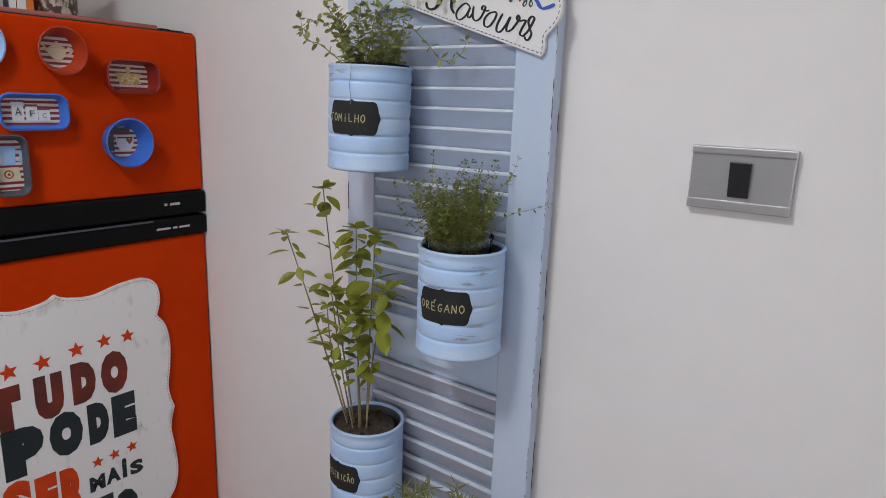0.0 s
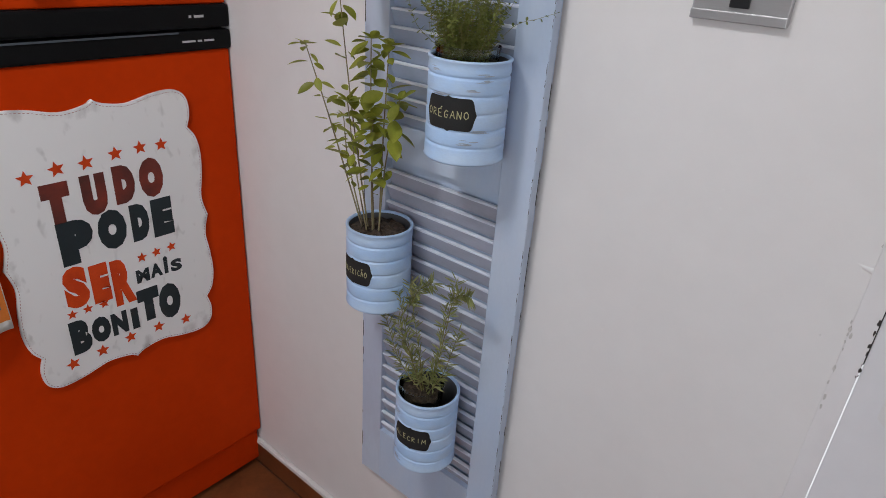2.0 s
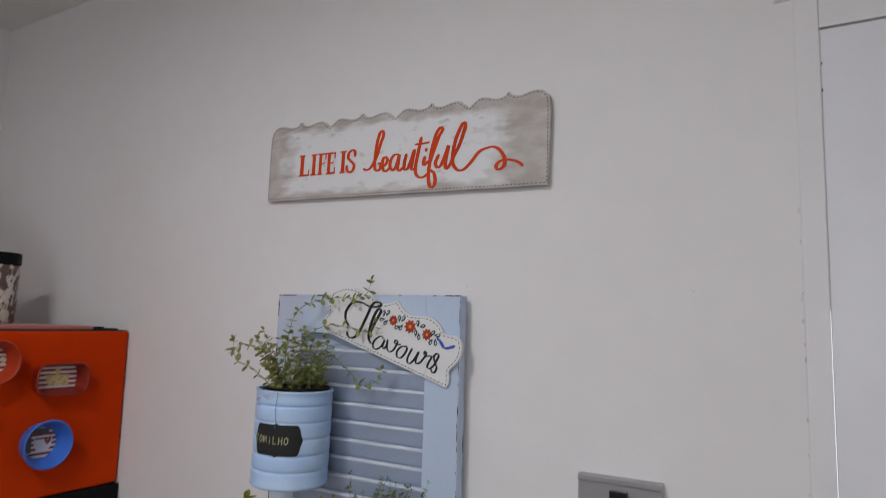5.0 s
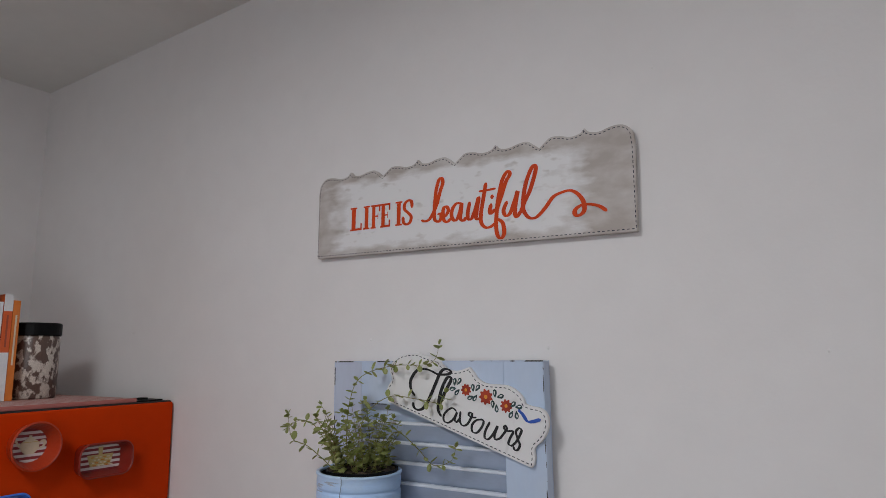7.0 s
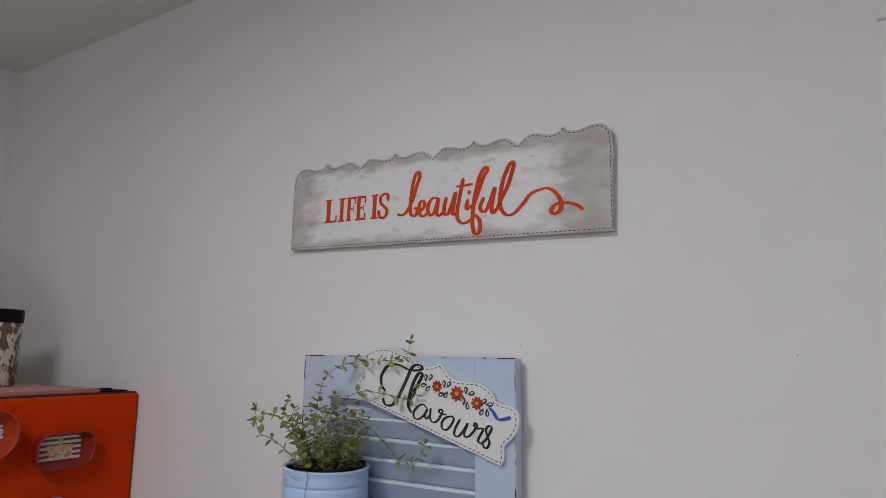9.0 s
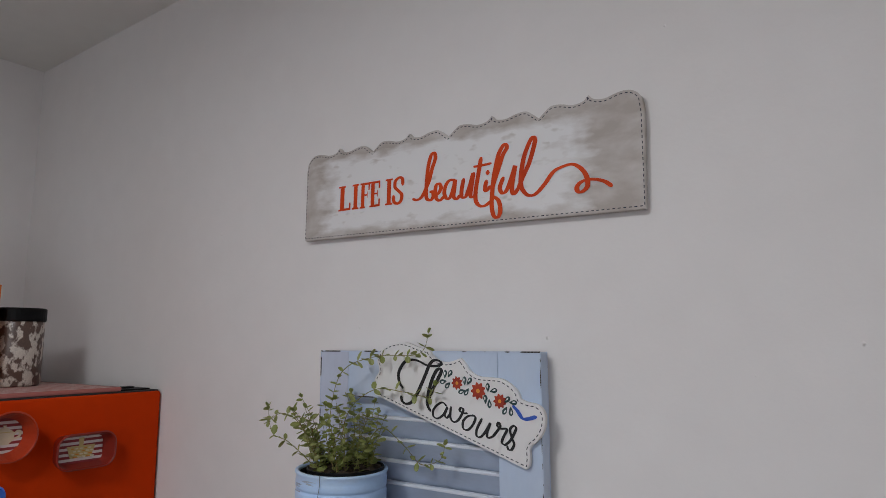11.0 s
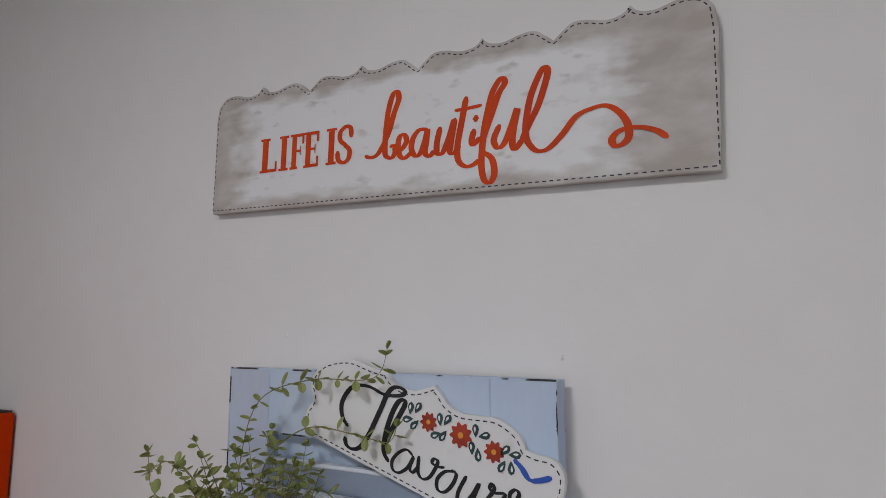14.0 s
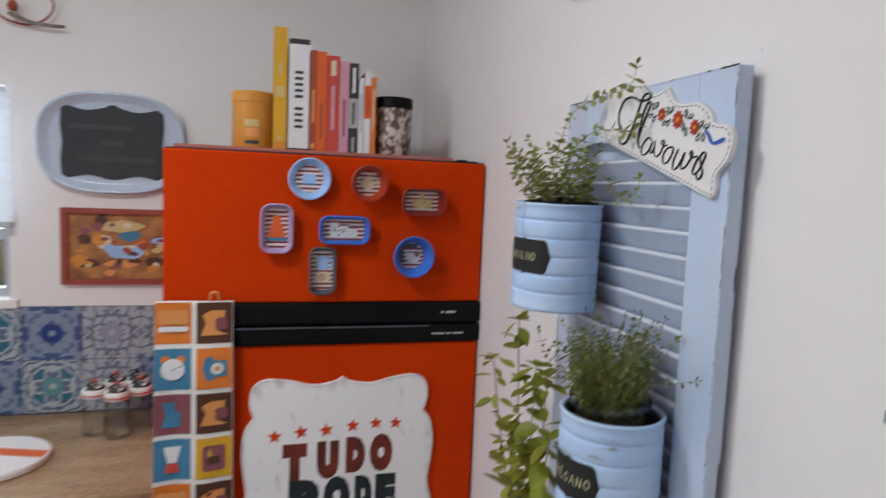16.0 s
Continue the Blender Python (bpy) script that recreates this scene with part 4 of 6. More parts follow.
POT = [(-0.8, -0.8), (0.1, -0.8), (0.8, -0.75), (0.1, -0.45), (0.05, 0.2), (0.3, 0.35), (0.6, 0.3), (0.65, 0.8), (-0.2, 0.8), (-0.7, 0.5), (-0.5, 0.0)]
PHONE = [(-0.7, 0.0), (-0.5, 0.7), (-0.1, 0.75), (0.0, 0.5), (0.75, 0.5), (0.75, -0.5), (0.05, -0.5), (-0.05, -0.75), (-0.45, -0.7)]
for row in range(6):
    v1 = -0.004 - row * PITCH
    for cu, col in ((-0.0395, LEFT[row]), (0.0395, RIGHT[row])):
        part("printed_square", draped(cu - 0.0345, cu + 0.0345, v1 - PITCH + 0.010, v1, 0.0022), M[col], towel, smooth=True)
        cv = v1 - PITCH / 2 + 0.005
        if col == "brown_p":
            shapes = ((POT, "peach_p"), (rounded(0.7, 0.75, 0.2, 3), "mauve_p", 0.014, -0.002))
        elif col == "orange_p" and cu > 0:
            shapes = ((PHONE, "teal_p"), (ngon(0, 0, 0.38, 14), "book_white", 0.006, 0.0), (ngon(0, 0, 0.17, 10), "peach_p", 0.006, 0.0))
        elif col == "orange_p":
            shapes = ((rounded(1.7, 0.9, 0.1, 3), "peach_p", 0.0, 0.012), (rounded(1.7, 0.32, 0.1, 3), "book_white", 0.0, -0.012))
        elif col == "mauve_p":
            shapes = (([(-0.6, 0.8), (0.1, 0.8), (0.15, 0.2), (0.5, 0.1), (0.4, -0.8), (-0.6, -0.8), (-0.4, 0.0)], "teal_p"),)
        elif col == "yellow":
            shapes = ((rounded(1.3, 1.6, 0.2, 3), "mauve_p"), (rounded(0.7, 0.5, 0.1, 3), "brown_p", 0.0, -0.004))
        elif row == 1:
            shapes = ((ngon(-0.45, 0.62, 0.25, 10), "orange_p"), (ngon(0.45, 0.62, 0.25, 10), "orange_p"), (ngon(0, 0, 0.68, 20), "book_white"), ([(-0.05, 0), (0.5, 0.25), (0.5, 0.18), (-0.05, -0.07)], "book_dark"))
        else:
            shapes = (([(-0.5, 0.85), (0.5, 0.85), (0.25, -0.2), (-0.25, -0.2)], "book_white"), ([(-0.3, -0.22), (0.3, -0.22), (0.42, -0.8), (-0.42, -0.8)], "book_red"))
        for k, sh in enumerate(shapes):
            du, dv = (sh[2], sh[3]) if len(sh) > 2 else (0.0, 0.0)
            part("printed_motif", on_towel(sh[0], cu + du, cv + dv, 0.033, 0.0034 + 0.0007 * k), M[sh[1]], towel)
part("hanging_loop", joined([tube(spline([(0.03, -0.012, 0.0), (0.034, -0.016, 0.016), (0.045, -0.016, 0.016), (0.048, -0.012, 0.0)], 5), 0.003, 0.003, 6)]), M["peach_p"], towel, smooth=True)

# ---- things on top of the refrigerator ----
TOP = FTOP + 0.0085


def book(y0, y1, z1, paint, label, lean=0.0, depth=0.17, front=-1.385, bands=(), writing=()):
    """An upright book whose spine faces the room."""
    w, h = y1 - y0, z1 - TOP
    bk = thing("book", label, "book", pose(front, (y0 + y1) / 2, TOP, lean, 0, 90), group="row of cook books")
    b = box((-w / 2, 0.0, 0), (-w / 2 + 0.0022, depth, h))
    box((w / 2 - 0.0022, 0.0, 0), (w / 2, depth, h), bm=b)
    box((-w / 2 + 0.0022, 0.0, 0), (w / 2 - 0.0022, 0.0025, h), 0.0, bm=b)
    cov = part("cover", b, M[paint], bk)
    part("pages", box((-w / 2 + 0.0022, 0.0026, 0.003), (w / 2 - 0.0022, depth - 0.004, h - 0.003)), M["paper"], bk)
    for a, c, ink in bands:
        part("spine_band", box((-w / 2, -0.0006, a * h), (w / 2, -0.0001, c * h)), M[ink], bk)
    for text, a, c, ink, half in writing:
        part("spine_title", box((-half * w, -0.001, a * h), (half * w, -0.0007, c * h)), M[ink], bk)
    return bk


book(0.3962, 0.4270, 1.952, "yellow", "tall yellow cook book standing on the refrigerator", bands=((0.0, 0.08, "gold"),), writing=(("", 0.44, 0.53, "straw", 0.3), ("", 0.62, 0.72, "straw", 0.12), ("", 0.10, 0.13, "straw", 0.2)))
book(0.4312, 0.4781, 1.929, "book_white", "thick white cook book with a black-banded spine", depth=0.19, bands=((0.955, 1.0, "book_dark"), (0.0, 0.04, "book_dark")), writing=tuple(("", 0.22 + 0.053 * k, 0.245 + 0.053 * k, "book_dark", 0.2) for k in (0, 1, 2, 3, 5, 6, 7, 8, 9)))
book(0.4807, 0.4958, 1.907, "rust", "thin rust-red paperback on the refrigerator", writing=(("", 0.3, 0.62, "peach_p", 0.2), ("", 0.05, 0.10, "peach_p", 0.25)))
book(0.4963, 0.5187, 1.905, "book_orange", "orange cook book on the refrigerator", writing=(("", 0.15, 0.5, "rust", 0.12),))
book(0.5198, 0.5490, 1.898, "book_red", "red cook book on the refrigerator", writing=(("", 0.25, 0.7, "pink", 0.14), ("", 0.8, 0.95, "cream", 0.2)))
book(0.5500, 0.5719, 1.887, "pink", "pink cook book on the refrigerator", writing=(("", 0.2, 0.6, "mauve_p", 0.1),))
book(0.5729, 0.5948, 1.885, "book_dark", "black and grey spined book on the refrigerator", bands=((0.30, 0.62, "book_grey"), (0.0, 0.28, "book_dark")), writing=(("", 0.68, 0.95, "book_white", 0.16), ("", 0.34, 0.58, "book_dark", 0.12), ("", 0.04, 0.2, "book_grey", 0.12)))
book(0.5964, 0.6084, 1.852, "book_white", "thin white booklet on the refrigerator", writing=(("", 0.3, 0.8, "book_grey", 0.15),))
book(0.6099, 0.6251, 1.867, "book_orange", "slim orange and white book leaning in the row", bands=((0.0, 0.45, "book_white"), (0.84, 1.0, "book_white")), writing=(("", 0.5, 0.8, "rust", 0.1),))
book(0.6261, 0.6386, 1.856, "orange_p", "slim orange book at the end of the row", writing=(("", 0.35, 0.85, "cream", 0.12),))

tinbox = thing("yellow_tin", "golden yellow round tin with a small printed scene", "tin", pose(-1.415, 0.350, TOP))
part("body", lathe([(0.0, 0), (0.044, 0), (0.0455, 0.002), (0.0455, 0.112), (0.0455, 0.113)], 40), M["gold"], tinbox, smooth=True)
part("lid", lathe([(0.0465, 0.110), (0.0475, 0.112), (0.0475, 0.133), (0.0460, 0.1355), (0.0, 0.136)], 40), M["gold"], tinbox)
for a, z0, z1, ink in ((0.0, 0.014, 0.022, "book_dark"), (0.02, 0.030, 0.050, "peach_p"), (0.0, 0.054, 0.070, "straw")):
    n = 10
    vs = [(0.0460 * math.cos(a - 0.35 + 0.7 * k / n), 0.0460 * math.sin(a - 0.35 + 0.7 * k / n), z) for z in (z0, z1) for k in range(n + 1)]
    part("print", (vs, [(k, k + 1, n + 2 + k, n + 1 + k) for k in range(n)]), M[ink], tinbox)
jar = thing("floral_jar", "glass jar wrapped in a brown floral print with a black lid", "jar", pose(-1.436, 0.692, TOP))
part("glass", lathe([(0.0, 0), (0.043, 0), (0.046, 0.004), (0.046, 0.118), (0.043, 0.126)], 40), M["jar_art"], jar, smooth=True)
part("lid", lathe([(0.0465, 0.124), (0.0478, 0.126), (0.0478, 0.147), (0.0462, 0.150), (0.0, 0.1505)], 40), M["black"], jar, "black screw lid")
# ---- shutter panel ----
SX0, SX1, SZ0, SZ1, SF = -0.746, -0.3750, 0.335, 1.734, 0.842
L0, L1 = -0.689, -0.4355                    # inner edges of the stiles
shutter = thing("louvred_shutter", "old powder-blue louvred window shutter with worn dark edges on the wall", "shutter")
SB = WA - 0.012
# this stile's shade is painted: greyer colour than the right one
part("stile", box((SX0, SF, SZ0), (L0, SB, SZ1), 0.0015), M["shaded_panel"], shutter, "dustier grey-blue stile")
part("stile", box((L1, SF, SZ0), (SX1, SB, SZ1), 0.0018), M["panel"], shutter)
P = ((SZ0, 0.478), (1.128, 1.193), (1.669, SZ1))
for z0, z1 in P:
    part("rail", box((L0, SF + 0.0003, z0), (L1, SB, z1)), M["panel"], shutter)
part("backing", box((L0, SB - 0.0015, 0.478), (L1, SB, 1.669)), M["panel"], shutter)


def chips(x, y, n, lo, hi, wide, along=2):
    """Slivers of bare dark wood along a worn edge, thickest where they crowd."""
    vs, fs = [], []
    for _ in range(n):
        ln = 0.002 + 0.022 * rng.random() ** 3
        c = rng.uniform(lo + ln / 2 + 0.001, hi - ln / 2 - 0.001)
        k, m = len(vs), 5
        off = rng.uniform(-0.0006, 0.0006)
        for j in range(m):
            s = j / (m - 1)
            w = wide * rng.uniform(0.35, 1.0) * (0.25 + math.sin(math.pi * s))
            for e in (-w, w):
                p = c + ln * (s - 0.5)
                vs.append((x + off + e / 2, y, p) if along == 2 else (p, y, x + off + e / 2))
        fs += [(k + 2 * j, k + 2 * j + 1, k + 2 * j + 3, k + 2 * j + 2) for j in range(m - 1)]
    return vs, fs


tagged(part("chipped_edge", chips(SX1 - 0.0009, SF - 0.0004, 120, SZ0, SZ1, 0.0010), M["dark_chip"], shutter, "chipped dark arris"), kind="stuff")
part("worn_edge", box((SX1 - 0.001, SB - 0.0022, SZ0), (SX1 + 0.0004, SB - 0.0006, SZ1)), M["edge"], shutter, "chipped dark arris")
for z in (0.45, 1.60):
    part("spacer", box((-0.60, SB - 0.001, z - 0.02), (-0.52, WA + 0.001, z + 0.02)), M["rubber"], shutter, "mounting block")
part("worn_edge", box((SX0 - 0.0004, SF - 0.0004, SZ0), (SX0 + 0.0010, SF + 0.001, SZ1)), M["edge"], shutter, "chipped dark arris")
part("worn_edge", box((SX0, SF - 0.0004, SZ1 - 0.0012), (SX1 - 0.0010, SF + 0.001, SZ1 + 0.0005)), M["edge_top"], shutter, "chipped dark top arris")
part("rail_joint", box((L0 - 0.0004, SF - 0.0003, 1.6685), (L1 + 0.0004, SF + 0.001, 1.6700)), M["edge_top"], shutter)
slat = bmesh.new()
y0, y1, hgt, th = SF + 0.0025, SF + 0.0155, 0.0285, 0.0040
prof = [(y0 + 0.0008, 0.0), (y0, -0.0010), (y0, -th + 0.0008), (y0 + 0.0008, -th), (y1 - 0.001, -hgt - 0.002), (y1, -hgt + 0.003), (y0 + 0.006, 0.0006)]
n = len(prof)
a = [slat.verts.new((L0 + 0.0005, y, z)) for y, z in prof]
c = [slat.verts.new((L1 - 0.0005, y, z)) for y, z in prof]
slat.faces.new(a), slat.faces.new(list(reversed(c)))
for k in range(n):
    slat.faces.new((a[k], c[k], c[(k + 1) % n], a[(k + 1) % n]))
bmesh.ops.recalc_face_normals(slat, faces=list(slat.faces))
# worn front edge and upward faces get the pale colour, highlight included
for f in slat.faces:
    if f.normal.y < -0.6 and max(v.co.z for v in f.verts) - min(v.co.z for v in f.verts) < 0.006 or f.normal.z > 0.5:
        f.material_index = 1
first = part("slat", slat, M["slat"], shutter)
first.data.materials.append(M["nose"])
levels = [1.6725 - 0.0287 * k for k in range(1, 17)] + [1.1045 - 0.0318 * k for k in range(0, 20)]
first.location.z = levels[0]
# lower louvres take the copy whose colour holds the cans' shade
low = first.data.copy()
low.materials[0] = M["slat_shaded"]
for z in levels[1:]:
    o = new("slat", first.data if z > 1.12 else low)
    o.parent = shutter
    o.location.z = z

# ---- sign over the shutter ----
lw = 0.5665
life = thing("life_sign", "grey and white brushed wooden sign with scalloped top and red lettering", "sign", pose(-0.8115, WA - 0.004, 1.913, 0, math.degrees(math.atan2(0.015, lw)), 0))
cell = [(0.0, 0.1285), (0.06, 0.1355), (0.13, 0.1418), (0.23, 0.1412), (0.35, 0.1372), (0.45, 0.1395), (0.5, 0.1460)]
cell_full = cell + [(1 - s, v) for s, v in reversed(cell[:-1])]
cuts = (0.002, 0.145, 0.2875, 0.430, lw - 0.001)
top = []
for k in range(4):
    part_a = spline(cell_full[:7], 4)[:-1] + spline(cell_full[6:], 4)[:-1]
    for s, v in part_a:
        u = cuts[k] + (cuts[k + 1] - cuts[k]) * s
        corner = min(u, lw - u)
        if corner < 0.022:
            v = 0.1420 - 0.024 * (1 - math.sqrt(max(0.0, 1 - (1 - corner / 0.022) ** 2)))
        top.append((u, v + 0.003 * u / lw))
outline = [(0.003, -0.0005), (0.0, 0.114)] + top + [(lw, 0.114), (lw - 0.001, -0.0015)]
part("board", prism(outline, 0.008, 0.0, bevel=0.0007), M["life_board"], life)
part("stitching", dashes(inset(outline, 0.0036), 0.0036, 0.0030, 0.0011, 0.0084), M["stitch"], life, "painted dark stitches")
strokes = dict(
    b=[(227, 46), (234, 44), (241, 46), (247, 53), (255, 68), (261, 88), (266, 101), (265, 108), (262, 110), (258, 106), (254, 92), (252, 75), (251, 57), (252, 45), (258, 41), (262, 43), (264, 48), (262, 53), (258, 53)],
    e=[(266, 46), (273, 50), (277, 57), (274, 63), (269, 62), (267, 54), (269, 43), (275, 39), (283, 44)],
    a=[(301, 65), (292, 66), (285, 59), (283, 48), (288, 40), (294, 43), (299, 56), (301, 65), (300, 52), (299, 42), (304, 38), (309, 42)],
    u=[(315, 64), (312, 49), (313, 40), (319, 40), (325, 53), (331, 71), (328, 51), (327, 40), (331, 38), (337, 43)])
strokes2 = dict(
    t=[(343, 90), (339, 68), (335, 45), (336, 31), (343, 24), (351, 24), (358, 28)], bar=[(332, 80), (342, 80), (359, 81)],
    i=[(352, 57), (350, 48), (352, 44), (358, 49)], dot=[(354, 70), (354, 68)],
    f=[(361, 46), (370, 70), (377, 89), (383, 98), (382, 103), (378, 103), (371, 92), (366, 73), (363, 57), (361, 35), (361, 21), (364, 9), (370, 6), (374, 13), (373, 24), (369, 31), (360, 36)],
    v=[(378, 58), (373, 46), (377, 38), (384, 42), (392, 61), (396, 72), (392, 50), (392, 38), (395, 35), (401, 42)])
strokes3 = dict(
    l=[(401, 42), (407, 55), (416, 72), (423, 93), (425, 103), (422, 107), (417, 101), (409, 82), (405, 60), (405, 44), (411, 34), (418, 30), (427, 32), (439, 43), (451, 57), (464, 62), (477, 63), (488, 56), (495, 45), (496, 34), (491, 28), (485, 27), (482, 32), (486, 38), (495, 41), (507, 40), (518, 36), (526, 30)])
for j, group in enumerate((strokes, strokes2, strokes3)):
    for k, s in enumerate(group.values()):
        part("brush_letter", pen([s], 0.0068, 0.0082 + 0.00012 * j + 0.00002 * k, 0.5), M["red_ink"], life)


def serif(ch, u, v, w, h):
    """A heavy roman capital as flat bars with hairline serifs."""
    t, f = w * 0.34, h * 0.07
    out = []

    def bar(a, b_, c, d):
        y = -0.0084 - 0.00008 * len(out)
        out.append(([(u + a, y, v + b_), (u + c, y, v + b_), (u + c, y, v + d), (u + a, y, v + d)], [(0, 1, 2, 3)]))

    if ch in "LIFE":
        s = 0.12 * w if ch != "I" else 0.0
        t = t if ch != "I" else w * 0.55
        s = s if ch != "I" else (w - t) / 2
        bar(s, f, s + t, h - f)
        bar(0, 0, s + t + 0.1 * w if ch != "I" else w, f)
        bar(0, h - f, s + t + 0.1 * w if ch != "I" else w, h)
        if ch in "LE":
            bar(s + t, 0.0001, w, f * 1.3), bar(w - f, f, w, h * 0.3)
        if ch in "EF":
            bar(s + t, h - f * 1.3, w, h - 0.0001), bar(w - f, h * 0.7, w, h - f)
            bar(s + t, h * 0.48, w * 0.78, h * 0.54), bar(w * 0.74, h * 0.38, w * 0.8, h * 0.64)
    else:
        pts = [(0.92, 0.72), (0.86, 0.93), (0.55, 0.99), (0.2, 0.86), (0.2, 0.64), (0.55, 0.48), (0.85, 0.32), (0.78, 0.1), (0.45, 0.01), (0.12, 0.1), (0.06, 0.3)]
        out.append(pen([[((u + x * w) * 1000, (v + z * h) * 1000) for x, z in pts]], 0.0062, 0.0085, 0.6))
    return joined(out)


for ch, u, w in (("L", 0.077, 0.026), ("I", 0.106, 0.014), ("F", 0.1225, 0.020), ("E", 0.1425, 0.021), ("I", 0.174, 0.014), ("S", 0.189, 0.020)):
    part("capital_letter", serif(ch, u, 0.042, w, 0.040), M["red_ink"], life)

# ---- small plaque on the shutter ----
plaque = thing("flavours_plaque", "small white scalloped plaque with black script and painted flowers hung askew", "sign", pose(-0.631, SF - 0.0008, 1.678, 0, 18.0, 0))
half1 = spline([(0.001, -0.004), (-0.006, 0.014), (-0.002, 0.030), (-0.010, 0.042), (-0.008, 0.056), (0.004, 0.070), (0.028, 0.081), (0.055, 0.082), (0.072, 0.084)], 5)[:-1]
half2 = spline([(0.072, 0.084), (0.079, 0.079), (0.093, 0.076), (0.108, 0.080), (0.123, 0.090)], 5)[:-1] + spline([(0.123, 0.090), (0.132, 0.085), (0.141, 0.079), (0.155, 0.077), (0.171, 0.081), (0.187, 0.085), (0.202, 0.083), (0.213, 0.078), (0.219, 0.071)], 5)[:-1]
half3 = spline([(0.219, 0.071), (0.229, 0.071), (0.241, 0.073), (0.250, 0.070), (0.256, 0.063), (0.2585, 0.051), (0.257, 0.040), (0.253, 0.031), (0.2485, 0.024), (0.248, 0.018)], 5) + [(0.2515, 0.010), (0.2525, 0.001), (0.250, -0.004)]
outline = [tuple(p) for p in half1 + half2 + half3[:-3]] + half3[-3:]
part("board", prism(outline, 0.006, 0.0, bevel=0.0006), M["plaque"], plaque)
part("stitching", dashes(inset(outline, 0.0036), 0.0040, 0.0030, 0.0011, 0.0064), M["stitch"], plaque, "painted dark stitches")
script = dict(
    F=[(46, 22), (38, 27), (33, 37), (34, 47), (39, 57), (49, 63), (61, 65), (75, 64), (87, 67), (95, 71), (96, 75), (90, 76), (83, 73), (79, 65), (77, 52), (74, 35), (71, 21), (66, 9), (58, 4), (51, 5), (47, 10)],
    l=[(91, 21), (94, 38), (98, 54), (100, 64), (97, 67), (92, 62), (89, 47), (89, 29), (92, 16), (99, 10)])
script2 = dict(
    a=[(121, 25), (114, 27), (107, 21), (103, 12), (106, 5), (113, 5), (120, 13), (123, 24), (122, 14), (126, 11), (130, 18)],
    v=[(128, 26), (131, 14), (137, 10), (143, 14), (146, 22), (147, 30), (143, 31), (142, 27), (148, 26), (154, 28)],
    o=[(165, 29), (156, 25), (151, 16), (154, 8), (161, 9), (166, 18), (167, 27), (162, 29)],
    u=[(176, 29), (173, 15), (175, 7), (181, 8), (186, 18), (189, 29), (188, 16), (191, 11), (197, 15)],
    r=[(197, 15), (201, 24), (203, 31), (200, 34), (199, 30), (204, 28), (213, 31), (211, 20), (211, 13), (216, 12)],
    s=[(216, 12), (221, 20), (224, 32), (224, 37), (220, 38), (217, 32), (222, 24), (227, 18), (226, 11), (222, 9), (219, 12)])
for group, wide in ((script, 0.0054), (script2, 0.0038)):
    for k, s in enumerate(group.values()):
        part("script_letter", pen([s], wide, 0.0062 + 0.00006 * k, 0.5), M["black_ink"], plaque)
for x, z, r in ((0.128, 0.0585, 0.0088), (0.161, 0.060, 0.0112), (0.194, 0.059, 0.0094)):
    petals = [(x + r * (0.86 + 0.14 * math.cos(9 * a)) * math.cos(a), z + r * (0.86 + 0.14 * math.cos(9 * a)) * math.sin(a)) for a in [6.2832 * k / 54 for k in range(54)]]
    fl = part("flower", patch(petals, 0.0067), M["flower_ink"], plaque)
    part("flower_centre", patch(ngon(x, z, r * 0.25, 12), 0.0071), M["yellow_ink"], fl)
for x, z, ang in ((107, 63, 100), (114, 66, 75), (107, 53, 205), (115, 51, 240), (138, 65, 110), (145, 67, 70), (138, 51, 215), (145, 53, 250), (173, 69, 110), (182, 68, 30), (174, 54, 110), (181, 51, 290), (203, 64, 60), (212, 64, 20), (204, 51, 255), (212, 53, 290)):
    ca, sa = math.cos(radians(ang)), math.sin(radians(ang))
    drop = [(t, w * 0.0033) for t, w in ((-1, 0), (-0.5, 0.55), (0.2, 1), (0.7, 0.75), (1, 0))]
    pts = [(t * 0.0058, w) for t, w in drop] + [(t * 0.0058, -w) for t, w in reversed(drop[1:-1])]
    lf = part("painted_leaf", patch([(x / 1000 + p * ca - q * sa, z / 1000 + p * sa + q * ca) for p, q in pts], 0.0067), M["leaf_ink"], plaque)
    part("painted_highlight", patch([(x / 1000 + (p * 0.45 + 0.0008) * ca - (q * 0.32 + 0.0006) * sa, z / 1000 + (p * 0.45 + 0.0008) * sa + (q * 0.32 + 0.0006) * ca) for p, q in pts], 0.0070), M["white"], lf)
part("ribbon", pen([[(213, 60), (220, 57), (229, 51), (236, 53), (245, 59)]], 0.0074, 0.0068, 0.35), M["blue_ink"], plaque, "blue painted ribbon")
# ---- switch plate ----
sw = thing("light_switch", "silver-grey wall switch plate with one black rocker", "light switch", pose(-0.1445, WA + 0.0018, 1.461))
part("plate", box((-0.0553, -0.0105, -0.0365), (0.0553, 0.0, 0.0365), 0.0022, seg=3), M["plate"], sw)
part("trim_bar", box((-0.0553, -0.0132, 0.0275), (0.0553, -0.0106, 0.0360), 0.0012), M["plate"], sw)
part("trim_bar", box((-0.0553, -0.0132, -0.0360), (0.0553, -0.0106, -0.0247), 0.0012), M["plate"], sw)
b = box((-0.0116, -0.0145, -0.020), (0.0116, -0.0107, 0.020), 0.001)
for v in b.verts:
    if v.co.z > 0 and v.co.y < -0.012:
        v.co.y -= 0.0030
    if v.co.z < 0:
        v.co.x *= 0.96
part("rocker", b, M["switch"], sw)

# ---- tin cans with herbs ----
CR, CH, CY = 0.0595, 0.146, SF - 0.0625


